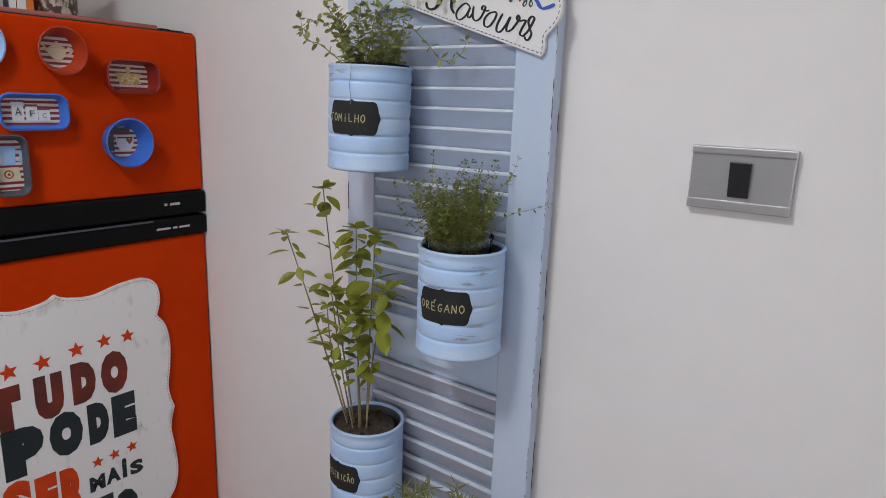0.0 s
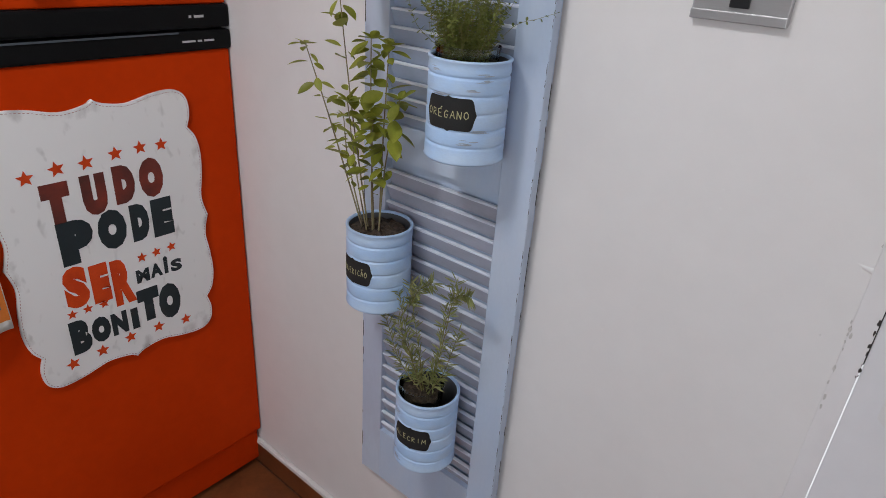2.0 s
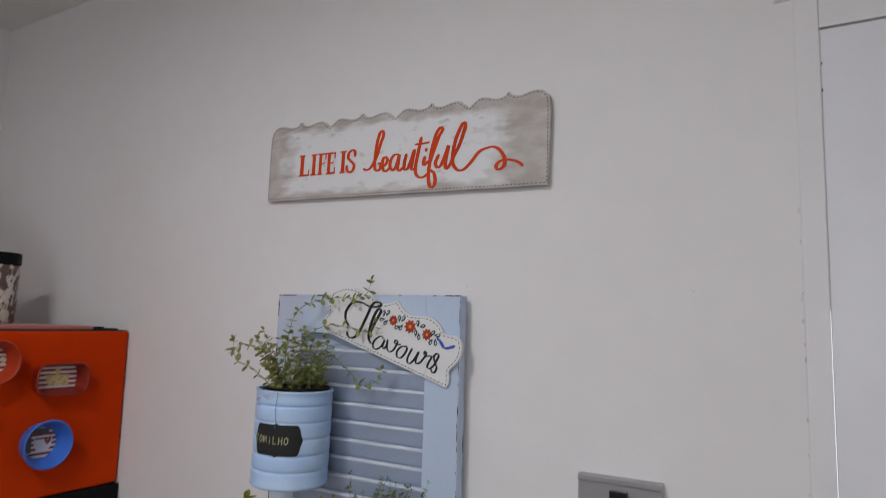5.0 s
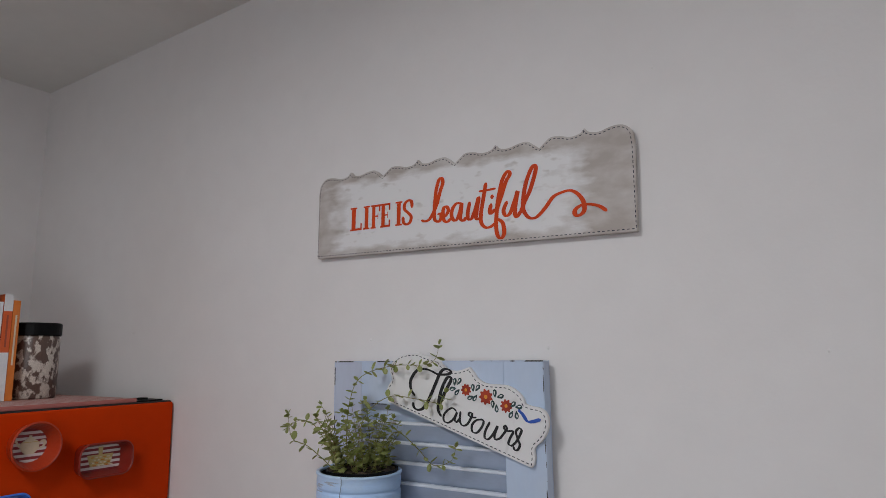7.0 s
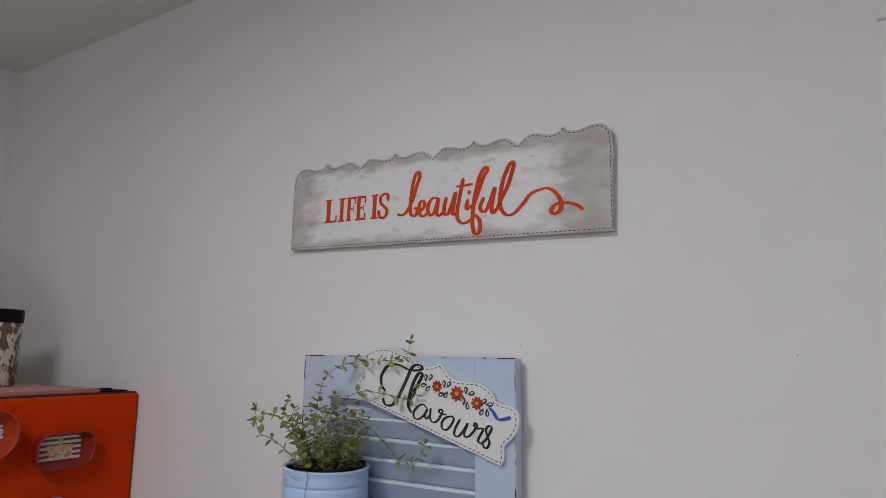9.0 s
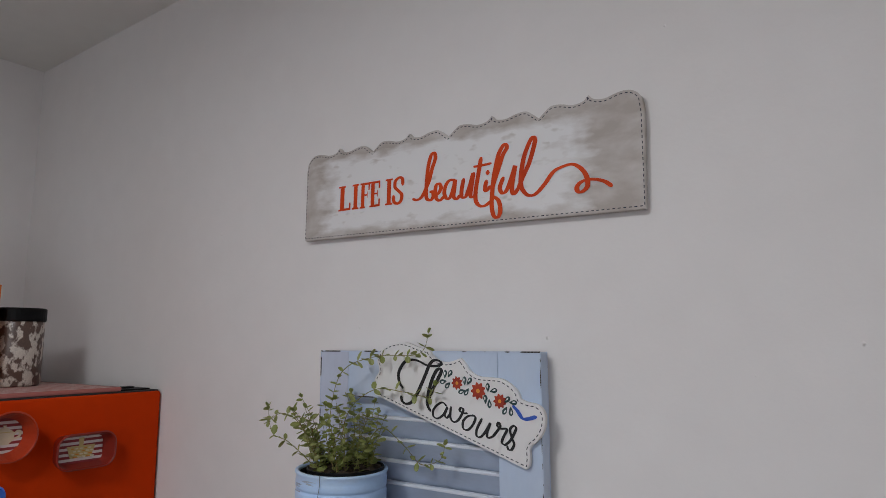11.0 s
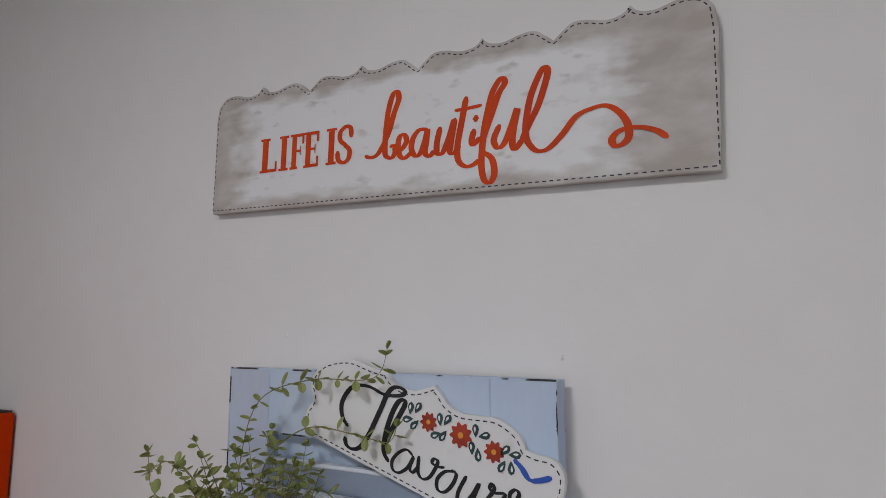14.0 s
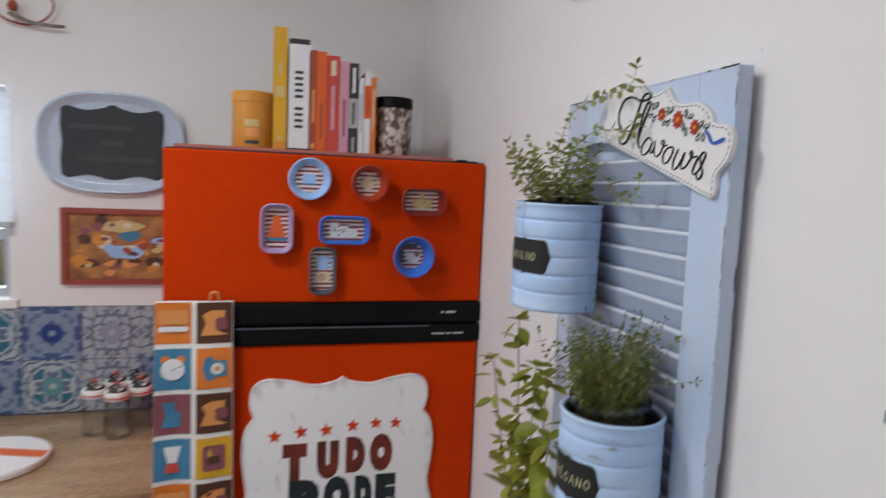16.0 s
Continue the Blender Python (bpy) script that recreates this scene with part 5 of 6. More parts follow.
def can_profile(CH):
    p = [(0.0, 0.002), (CR - 0.004, 0.002), (CR - 0.001, 0.0), (CR + 0.001, 0.002), (CR, 0.005)]
    for k in range(5):
        z = 0.026 + k * (CH - 0.024) / 5
        p += [(CR, z - 0.0045), (CR - 0.0004, z - 0.0025), (CR - 0.0017, z - 0.0007), (CR - 0.0017, z + 0.0004), (CR - 0.0004, z + 0.0018), (CR, z + 0.0035)]
    p += [(CR, CH - 0.012), (CR - 0.001, CH - 0.006), (CR + 0.001, CH - 0.003), (CR + 0.0012, CH - 0.001), (CR, CH), (CR - 0.003, CH), (CR - 0.0045, CH - 0.002), (CR - 0.0045, CH - 0.004)]
    return p


GLYPHS = dict(
    T=[[(0, 1), (1, 1)], [(0.5, 1), (0.45, 0)]], O=[[(0.5, 1), (0.1, 0.75), (0.05, 0.3), (0.45, 0), (0.9, 0.25), (0.95, 0.7), (0.5, 1)]],
    M=[[(0, 0), (0.1, 1), (0.5, 0.35), (0.9, 1), (1, 0)]], i=[[(0.5, 0.65), (0.5, 0)], [(0.48, 0.9), (0.54, 0.98)]], L=[[(0.1, 1), (0.1, 0), (0.85, 0.02)]],
    H=[[(0.1, 1), (0.08, 0)], [(0.9, 1), (0.92, 0)], [(0.08, 0.5), (0.92, 0.52)]], R=[[(0.1, 0), (0.1, 1), (0.7, 0.92), (0.75, 0.6), (0.12, 0.48), (0.9, 0)]],
    E=[[(0.85, 1), (0.1, 1), (0.1, 0), (0.9, 0)], [(0.1, 0.52), (0.7, 0.52)]], G=[[(0.9, 0.85), (0.5, 1), (0.1, 0.6), (0.2, 0.1), (0.7, 0), (0.9, 0.42), (0.55, 0.45)]],
    A=[[(0, 0), (0.5, 1), (1, 0)], [(0.2, 0.38), (0.8, 0.38)]], N=[[(0.05, 0), (0.1, 1), (0.85, 0.02), (0.92, 1)]], J=[[(0.7, 1), (0.7, 0.2), (0.4, 0), (0.1, 0.25)]],
    I=[[(0.5, 1), (0.5, 0)]], C=[[(0.9, 0.85), (0.5, 1), (0.1, 0.6), (0.15, 0.2), (0.5, 0), (0.9, 0.15)]])
GLYPHS["É"] = GLYPHS["E"] + [[(0.65, 1.18), (0.95, 1.42)]]
GLYPHS["Ã"] = GLYPHS["A"] + [[(0.2, 1.2), (0.4, 1.35), (0.6, 1.22), (0.8, 1.36)]]


def can(x, ztop, face, words, label, scuffs, wire=False, CH=CH, lean=0.0, lettered=(-0.036, 0.032)):
    """A ribbed can fixed to the shutter, with a small chalkboard label that faces the room."""
    z = ztop - CH
    t = thing("tin_can_planter", label, "planter", pose(x, CY, z) @ pose(0, 0, CH) @ pose(0, 0, 0, 0, lean, 0) @ pose(0, 0, -CH), group="tin can planters on the shutter")
    part("can", lathe(can_profile(CH), 64), M["can"], t, smooth=True)
    part("inside", lathe([(CR - 0.0046, CH - 0.004), (CR - 0.005, CH - 0.03), (CR - 0.005, 0.01), (0, 0.01)], 40), M["can_in"], t, "dark bare inside", smooth=True)
    part("bracket", box((-0.012, CR - 0.001, CH * 0.5), (0.012, 0.0622, CH * 0.5 + 0.03), 0.001), M["can"], t)
    base = radians(-90 + face)

    def wrap(u, v, lift):
        a = base + u / CR
        return ((CR + lift) * math.cos(a), (CR + lift) * math.sin(a), v)

    n, zc = 60, CH * 0.508
    vs = []
    for k in range(n + 1):
        s = -1 + 2 * k / n
        e = abs(s)
        h = 0.0228 + 0.0024 * max(0.0, 1 - e / 0.13) ** 1.4 if e < 0.74 else 0.0115 + 0.0113 * math.sqrt(max(0, 1 - ((e - 0.74) / 0.17) ** 2)) if e < 0.91 else 0.0100 * (1 - (e - 0.91) / 0.09) ** 0.8 + 0.0006
        vs += [wrap(s * 0.0405, zc - h, 0.0007), wrap(s * 0.0405, zc + h, 0.0007)]
    lab = part("chalk_label", (vs, [(2 * k, 2 * k + 2, 2 * k + 3, 2 * k + 1) for k in range(n)]), M["chalkboard"], t, "black chalkboard label")
    vs, fs = [], []
    at, step = lettered[0], (lettered[1] - lettered[0]) / len(words)
    for k, ch in enumerate(words):
        dz, tilt = rng.uniform(-0.0007, 0.0007), rng.uniform(-0.12, 0.12)
        for stroke in GLYPHS[ch]:
            pts = [Vector((at + (k + 0.08 + 0.70 * x) * step + tilt * y * 0.004, zc - 0.0056 + 0.0104 * y + dz)) for x, y in stroke]
            for a, b_ in zip(pts, pts[1:]):
                d = (b_ - a).normalized()
                q, a, b_, m = Vector((-d.y, d.x)) * 0.00062, a - d * 0.0003, b_ + d * 0.0003, len(vs)
                vs += [wrap(p.x, p.y, 0.0011) for p in (a - q, b_ - q, b_ + q, a + q)]
                fs.append((m, m + 1, m + 2, m + 3))
    part("chalk_writing", (vs, fs), M["chalk"], lab, "yellow chalk writing")
    for u, v, su, sv in scuffs:
        vs, fs = [], []
        for q in range(6):
            cu, cv, ln, hh = u + su * rng.uniform(-0.6, 0.6), v + sv * rng.uniform(-0.9, 0.9), su * rng.uniform(0.35, 0.95), rng.uniform(0.0004, 0.0011)
            m = len(vs)
            vs += [wrap(cu + ln * c, cv + hh * e * rng.uniform(0.6, 1.2), 0.0005 + 0.00003 * q) for c, e in ((-1, 0), (-0.6, -0.8), (0.1, -1), (0.7, -0.7), (1, 0), (0.6, 0.9), (-0.1, 1), (-0.7, 0.6))]
            fs.append(tuple(range(m, m + 8)))
        tagged(part("scuff", (vs, fs), M["scuff"], t, "bare patch in the paint"), kind="stuff")
    if wire:
        path = [Vector(wrap(-0.002 + 0.001 * math.sin(k), CH + 0.002 - 0.0062 * k, 0.0022)) for k in range(10)]
        part("wire", tube(path, 0.0004, 0.0004, 5), M["wire"], t)
    return t


can(-0.638, 1.583, 19, "TOMiLHO", "powder-blue ribbed tin can planter with thyme", ((-0.045, 0.128, 0.012, 0.006), (-0.02, 0.136, 0.010, 0.003)), wire=True, lean=1.3, lettered=(-0.039, 0.021))
can(-0.465, 1.347, 12, "ORÉGANO", "powder-blue ribbed tin can planter with oregano and bare scuffs", ((0.050, 0.125, 0.012, 0.007), (0.035, 0.108, 0.012, 0.003), (0.045, 0.052, 0.014, 0.003), (0.03, 0.035, 0.016, 0.004), (-0.012, 0.100, 0.016, 0.0025), (-0.025, 0.132, 0.010, 0.003)))
can(-0.640, 1.030, -5, "MANJERICÃO", "powder-blue ribbed tin can planter with tall basil", ((0.03, 0.09, 0.01, 0.002),), CH=0.157)
can(-0.505, 0.737, 12, "ALECRIM", "powder-blue ribbed tin can planter with rosemary", ((-0.04, 0.122, 0.014, 0.005), (-0.03, 0.012, 0.018, 0.005), (-0.045, 0.03, 0.008, 0.003)), CH=0.157)

# ---- herbs ----
LEAF_V = ((0, 0, 0), (0, 0.35, -0.06), (0, 0.7, -0.05), (0, 1, 0.0), (-0.40, 0.30, 0.05), (-0.45, 0.62, 0.05), (0.40, 0.30, 0.05), (0.45, 0.62, 0.05), (-0.28, 0.90, 0.02), (0.28, 0.90, 0.02))
LEAF_F = ((0, 1, 4), (1, 2, 5, 4), (2, 3, 8, 5), (0, 6, 1), (1, 6, 7, 2), (2, 7, 9, 3))


def leaf(m, length, width):
    return [tuple(m @ Vector((x * width, y * length, z * length))) for x, y, z in LEAF_V], list(LEAF_F)


def aim(p, d, roll):
    """A leaf's pose at p that points along d."""
    q = d.normalized().to_track_quat("Y", "Z").to_matrix().to_4x4()
    return Matrix.Translation(p) @ q @ Matrix.Rotation(roll, 4, "Y")


def sprig(path, gap, length, width, r, leaves, stems, rg, skip=0.15, droop=0.2):
    """A stem with opposite pairs of leaves."""
    stems.append(tube(path, r, r * 0.5, 4))
    run = 0.0
    k = rg.randint(0, 1)
    for a, b_ in zip(path, path[1:]):
        run += (b_ - a).length
        if run < gap:
            continue
        run = 0.0
        k += 1
        d = (b_ - a).normalized()
        side = d.cross(Vector((0.2, 0.3, 1))).normalized() if abs(d.z) < 0.98 else Vector((1, 0, 0))
        if k % 2:
            side = d.cross(side).normalized()
        for s in (1, -1):
            if rg.random() < skip:
                continue
            out = side * s + d * rg.uniform(0.1, 0.7) + Vector((0, 0, -droop * rg.random()))
            f = rg.uniform(0.65, 1.2)
            leaves.append(leaf(aim(b_, out, rg.uniform(-0.6, 0.6)), length * f, width * f))
    d = (path[-1] - path[-2]).normalized()
    for s in range(3):
        leaves.append(leaf(aim(path[-1], d + Vector((rg.uniform(-0.6, 0.6), rg.uniform(-0.6, 0.6), rg.uniform(-0.2, 0.4))), 0), length * 0.7, width * 0.7))


def soil_disc(x, z, r, dx=0.0, dy=0.0, rg=random):
    vs, fs = [], []
    n, rings = 28, 5
    for j in range(rings + 1):
        for k in range(n):
            a, q = 6.2832 * k / n, r * j / rings
            vs.append((x + dx + q * math.cos(a), CY + dy + q * math.sin(a), z + rg.uniform(-0.003, 0.003) + (0.004 if j < 3 else 0)))
    for j in range(rings):
        for k in range(n):
            fs.append((j * n + k, j * n + (k + 1) % n, (j + 1) * n + (k + 1) % n, (j + 1) * n + k))
    return vs, fs


def pot(x, z0, z1, r0, r1, dx=0.0, dy=0.0):
    vs, fs = lathe([(r0, z0), (r1, z1 - 0.004), (r1 + 0.0015, z1 - 0.003), (r1 + 0.0015, z1), (r1 - 0.0006, z1), (r0 - 0.0008, z0 + 0.001)], 36)
    return [(a + x + dx, b_ + CY + dy, c_) for a, b_, c_ in vs], fs


def bent(p, q, rg, sway):
    m = [(a + c_) / 2 + rg.uniform(-sway, sway) for a, c_ in zip(p, q)]
    return spline([p, m, q], 8)


# thyme
rg = random.Random(11)
th = thing("thyme_plant", "loose thyme plant with thin trailing stems in a black pot", "potted herb")
x, zt = -0.638, 1.583
part("soil", soil_disc(x, zt + 0.001, 0.0475, 0.004, 0.002, rg), M["soil"], th)
part("nursery_pot", pot(x, zt - 0.10, zt + 0.002, 0.040, 0.0495, 0.004, 0.002), M["black"], th, "black plastic nursery pot")
leaves, stems = [], []
for k in range(46):
    a, q = rg.uniform(0, 6.283), 0.04 * math.sqrt(rg.random())
    p = (x + q * math.cos(a), CY + q * math.sin(a), zt - 0.006)
    h = rg.uniform(0.025, 0.100)
    spread = rg.uniform(0.1, 0.5)
    tip = (p[0] + spread * h * math.cos(a) - 0.005, min(p[1] + spread * h * math.sin(a) - 0.006, SF - 0.012), p[2] + h)
    sprig(bent(p, tip, rg, 0.008), 0.0062, 0.0108, 0.0088, 0.0006, leaves, stems, rg)
for pts in ([(-0.655, 0.775, 1.58), (-0.668, 0.785, 1.645), (-0.663, 0.802, 1.706), (-0.612, 0.815, 1.727), (-0.552, 0.818, 1.729), (-0.532, 0.818, 1.737), (-0.525, 0.818, 1.757)],
            [(-0.64, 0.775, 1.585), (-0.645, 0.795, 1.650), (-0.615, 0.815, 1.682), (-0.565, 0.822, 1.680), (-0.525, 0.820, 1.676), (-0.514, 0.818, 1.690)],
            [(-0.67, 0.77, 1.58), (-0.705, 0.765, 1.635), (-0.742, 0.765, 1.648), (-0.776, 0.770, 1.634)],
            [(-0.67, 0.765, 1.58), (-0.715, 0.755, 1.612), (-0.750, 0.755, 1.622), (-0.762, 0.757, 1.656)],
            [(-0.61, 0.77, 1.58), (-0.585, 0.79, 1.635), (-0.560, 0.81, 1.615), (-0.535, 0.815, 1.592), (-0.505, 0.815, 1.600), (-0.497, 0.815, 1.618)]):
    sprig(spline(pts, 6), 0.0090, 0.0125, 0.0095, 0.0007, leaves, stems, rg, skip=0.08)
tagged(part("stem_tangle", joined(stems), M["stem"], th), kind="stuff")
tagged(part("leaves", joined(leaves), M["thyme"], th), kind="stuff")

# oregano
rg = random.Random(12)
og = thing("oregano_plant", "dense bushy oregano in a clear plastic liner", "potted herb")
x, zt = -0.465, 1.347
part("soil", soil_disc(x, zt - 0.008, 0.044, -0.006, 0.0, rg), M["soil"], og)
part("liner_pot", pot(x, zt - 0.09, zt + 0.014, 0.040, 0.0465, -0.006, 0.0), M["liner"], og, "clear plastic liner pot")
leaves, stems, buds = [], [], []
for k in range(210):
    a, q = rg.uniform(0, 6.283), 0.034 * math.sqrt(rg.random())
    p = (x - 0.010 + q * math.cos(a), CY + q * math.sin(a), zt - 0.008)
    h = rg.uniform(0.045, 0.100) * (1 - 0.30 * (q / 0.034) ** 2)
    spread = rg.uniform(0.0, 0.42)
    tip = (p[0] + spread * h * math.cos(a), min(p[1] + spread * h * math.sin(a), SF - 0.008), p[2] + h)
    sprig(bent(p, tip, rg, 0.010), 0.0036, 0.0056, 0.0022, 0.00030, leaves, stems, rg, skip=0.06)
for k in range(46):
    a = rg.gauss(3.3, 1.5)
    q = rg.uniform(0.012, 0.034)
    p = (x - 0.010 + q * math.cos(a), CY + q * math.sin(a), zt)
    h, out = rg.uniform(0.045, 0.092), rg.uniform(0.25, 0.75)
    tip = (p[0] + out * h * math.cos(a), min(p[1] + out * h * math.sin(a), SF - 0.008), p[2] + h)
    sprig(bent(p, tip, rg, 0.012), 0.0062, 0.0078, 0.0048, 0.00040, leaves, stems, rg, skip=0.08)
for k in range(20):
    a = rg.uniform(0, 6.283)
    p = (x - 0.010 + 0.026 * math.cos(a), CY + 0.022 * math.sin(a), zt + 0.05)
    h = rg.uniform(0.040, 0.068)
    tip = (p[0] + rg.uniform(-0.2, 0.55) * h, min(p[1] + 0.3 * h * math.sin(a), SF - 0.006), p[2] + h)
    sprig(bent(p, tip, rg, 0.006), 0.0065, 0.0046, 0.0030, 0.00032, buds, stems, rg, skip=0.1)
for pts in ([(-0.45, 0.77, 1.38), (-0.42, 0.775, 1.42), (-0.398, 0.785, 1.445), (-0.392, 0.79, 1.470)], [(-0.44, 0.78, 1.35), (-0.405, 0.79, 1.392), (-0.375, 0.80, 1.405), (-0.350, 0.805, 1.415)],
            [(-0.44, 0.76, 1.35), (-0.415, 0.76, 1.40), (-0.41, 0.765, 1.465)], [(-0.49, 0.77, 1.36), (-0.515, 0.775, 1.42), (-0.520, 0.78, 1.468)]):
    sprig(spline(pts, 8), 0.008, 0.0056, 0.0038, 0.0004, buds, stems, rg, skip=0.1)
tagged(part("stem_tangle", joined(stems), M["stem"], og), kind="stuff")
tagged(part("leaves", joined(leaves), M["oregano"], og), kind="stuff")
tagged(part("tip_leaves", joined(buds), M["oregano_tip"], og, "darker small leaves at the tips"), kind="stuff")

# basil
rg = random.Random(13)
bs = thing("basil_plant", "tall leggy basil with broad yellow-green leaves", "potted herb")
x, zt = -0.640, 1.030
part("soil", soil_disc(x, zt - 0.012, 0.050, -0.004, -0.002, rg), M["soil"], bs)
leaf_meshes = []
for k in range(3):
    vs, fs = [], []
    rows, w = 7, (0.29, 0.34, 0.26)[k]
    for j in range(rows + 1):
        t = j / rows
        half = w * math.sin(math.pi * min(1, t * 1.01)) ** 0.8
        sag = -(0.22, 0.1, 0.35)[k] * t * t
        vs += [(-half, t, sag + 0.10 * half), (-half * 0.5, t, sag - 0.01), (0, t, sag - 0.05 * math.sin(math.pi * t)), (half * 0.5, t, sag - 0.01), (half, t, sag + 0.10 * half)]
    for j in range(rows):
        for i in range(4):
            fs.append((j * 5 + i, j * 5 + i + 1, j * 5 + i + 6, j * 5 + i + 5))
    me = bpy.data.meshes.new("basil_leaf")
    me.from_pydata(vs, [], fs)
    me.polygons.foreach_set("use_smooth", [True] * len(me.polygons))
    me.materials.append(M["basil"])
    leaf_meshes.append(me)


def basil_leaf(p, d, size, roll):
    o = new("leaf", rg.choice(leaf_meshes))
    o.parent = bs
    o.matrix_basis = aim(p, d, roll) @ Matrix.Diagonal((size, size, size, 1))


for base, mid, tip, big in (((-0.655, 0.765, 1.02), (-0.690, 0.760, 1.22), (-0.724, 0.765, 1.398), 0.9), ((-0.665, 0.760, 1.02), (-0.735, 0.750, 1.20), (-0.802, 0.755, 1.318), 0.8),
                            ((-0.640, 0.765, 1.02), (-0.645, 0.760, 1.20), (-0.652, 0.765, 1.345), 1.0), ((-0.632, 0.770, 1.02), (-0.622, 0.765, 1.18), (-0.612, 0.765, 1.34), 1.0),
                            ((-0.628, 0.765, 1.02), (-0.610, 0.760, 1.15), (-0.582, 0.760, 1.262), 1.1), ((-0.648, 0.755, 1.02), (-0.665, 0.745, 1.13), (-0.680, 0.740, 1.245), 1.0),
                            ((-0.638, 0.760, 1.02), (-0.632, 0.750, 1.12), (-0.625, 0.745, 1.225), 1.1), ((-0.668, 0.765, 1.02), (-0.700, 0.760, 1.13), (-0.712, 0.760, 1.21), 0.7)):
    path = spline([base, mid, tip], 12)
    part("stem", tube(path, 0.0016, 0.0008, 6), M["woody_stem"], bs, smooth=True)
    total = len(path)
    turn = rg.uniform(0, 3)
    for j in range(total):
        t = j / (total - 1)
        if t < 0.36 or (j % 3 == 1 and t < 0.8):
            continue
        turn += 1.45
        for s in (0, math.pi):
            if rg.random() < 0.22:
                continue
            a = turn + s
            d = Vector((math.cos(a), 0.7 * math.sin(a) - 0.2, rg.uniform(-0.6, 0.55)))
            small = 0.75 if t < 0.5 else 1.15 - 0.3 * max(0, t - 0.75)
            basil_leaf(path[j] + d * 0.006, d, big * small * rg.uniform(0.018, 0.038), rg.uniform(-0.5, 0.5))
    for k in range(4):
        a = turn + k * 1.57
        basil_leaf(path[-1], Vector((math.cos(a), 0.7 * math.sin(a), rg.uniform(0.1, 1.1))), big * rg.uniform(0.020, 0.033), rg.uniform(-0.6, 0.6))

# rosemary
rg = random.Random(14)
rm = thing("rosemary_plant", "young rosemary with needle leaves in a clear plastic pot", "potted herb")
x, zt = -0.505, 0.737
part("soil", soil_disc(x, zt - 0.014, 0.038, -0.012, -0.004, rg), M["soil"], rm)
part("liner_pot", pot(x, zt - 0.09, zt + 0.010, 0.036, 0.042, -0.012, -0.004), M["liner"], rm, "clear plastic pot")
needles, stems = [], []
for base, mid, tip in (((-0.515, 0.775, 0.73), (-0.545, 0.770, 0.80), (-0.578, 0.770, 0.915)), ((-0.512, 0.775, 0.73), (-0.52, 0.765, 0.82), (-0.548, 0.765, 0.945)), ((-0.505, 0.775, 0.73), (-0.475, 0.77, 0.83), (-0.452, 0.770, 0.985)),
                       ((-0.507, 0.778, 0.73), (-0.485, 0.775, 0.81), (-0.470, 0.78, 0.93)), ((-0.518, 0.770, 0.73), (-0.565, 0.762, 0.78), (-0.607, 0.765, 0.860)), ((-0.50, 0.772, 0.73), (-0.462, 0.768, 0.80), (-0.438, 0.77, 0.895)),
                       ((-0.512, 0.77, 0.73), (-0.53, 0.758, 0.80), (-0.562, 0.752, 0.868)), ((-0.548, 0.765, 0.90), (-0.530, 0.768, 0.94), (-0.505, 0.772, 0.962)), ((-0.46, 0.77, 0.95), (-0.440, 0.77, 0.968), (-0.425, 0.77, 0.972))):
    path = spline([base, mid, tip], 16)
    stems.append(tube(path, 0.0011, 0.0006, 4))
    for j, p in enumerate(path):
        if j < 4 and base[2] < 0.74:
            continue
        d = (path[min(j + 1, len(path) - 1)] - path[j - 1]).normalized()
        for k in range(3):
            a = rg.uniform(0, 6.283)
            s = d.cross(Vector((math.cos(a), math.sin(a), 0.3))).normalized()
            needles.append(leaf(aim(p + d * rg.uniform(0, 0.006), s + d * rg.uniform(0.3, 1.1), rg.uniform(-1, 1)), rg.uniform(0.011, 0.026), 0.0016))
tagged(part("stem_tangle", joined(stems), M["stem"], rm), kind="stuff")
tagged(part("needles", joined(needles), M["rosemary"], rm), kind="stuff")

# ---- kitchen corner beside the refrigerator ----
KZ = 0.882
setting("countertop", box((WB + 0.002, -2.2, KZ - 0.035), (-1.325, FY0 - 0.012, KZ), 0.004), M["counter"], "brown marbled stone kitchen countertop", "countertop")
unit = thing("base_cabinet", "plain white base cabinet under the stone countertop", "cabinet")
part("body", box((WB + 0.002, -2.2, 0.10), (-1.375, FY0 - 0.014, KZ - 0.0355)), M["cabinet"], unit)
part("plinth", box((WB + 0.05, -2.2, 0.0), (-1.42, FY0 - 0.02, 0.0995)), M["rubber"], unit)
for k in range(4):
    y0 = -2.19 + k * 0.59
    dr = part("door", box((-1.3745, y0, 0.115), (-1.355, y0 + 0.58, KZ - 0.05), 0.003), M["cabinet"], unit)
    part("handle", box((-1.3545, y0 + 0.52, 0.70), (-1.343, y0 + 0.532, 0.80), 0.003), M["silver"], dr)

back = thing("chalkboard_tray", "powder-blue oval tray with a chalkboard centre on the wall", "wall decoration", pose(WB + 0.001, -0.046, 1.684, 0, 0, 90))


def squircle(w, h, n=64, e=2.7):
    return [(w * abs(math.cos(a)) ** (2 / e) * (1 if math.cos(a) >= 0 else -1), h * abs(math.sin(a)) ** (2 / e) * (1 if math.sin(a) >= 0 else -1)) for a in [6.28319 * k / n for k in range(n)]]


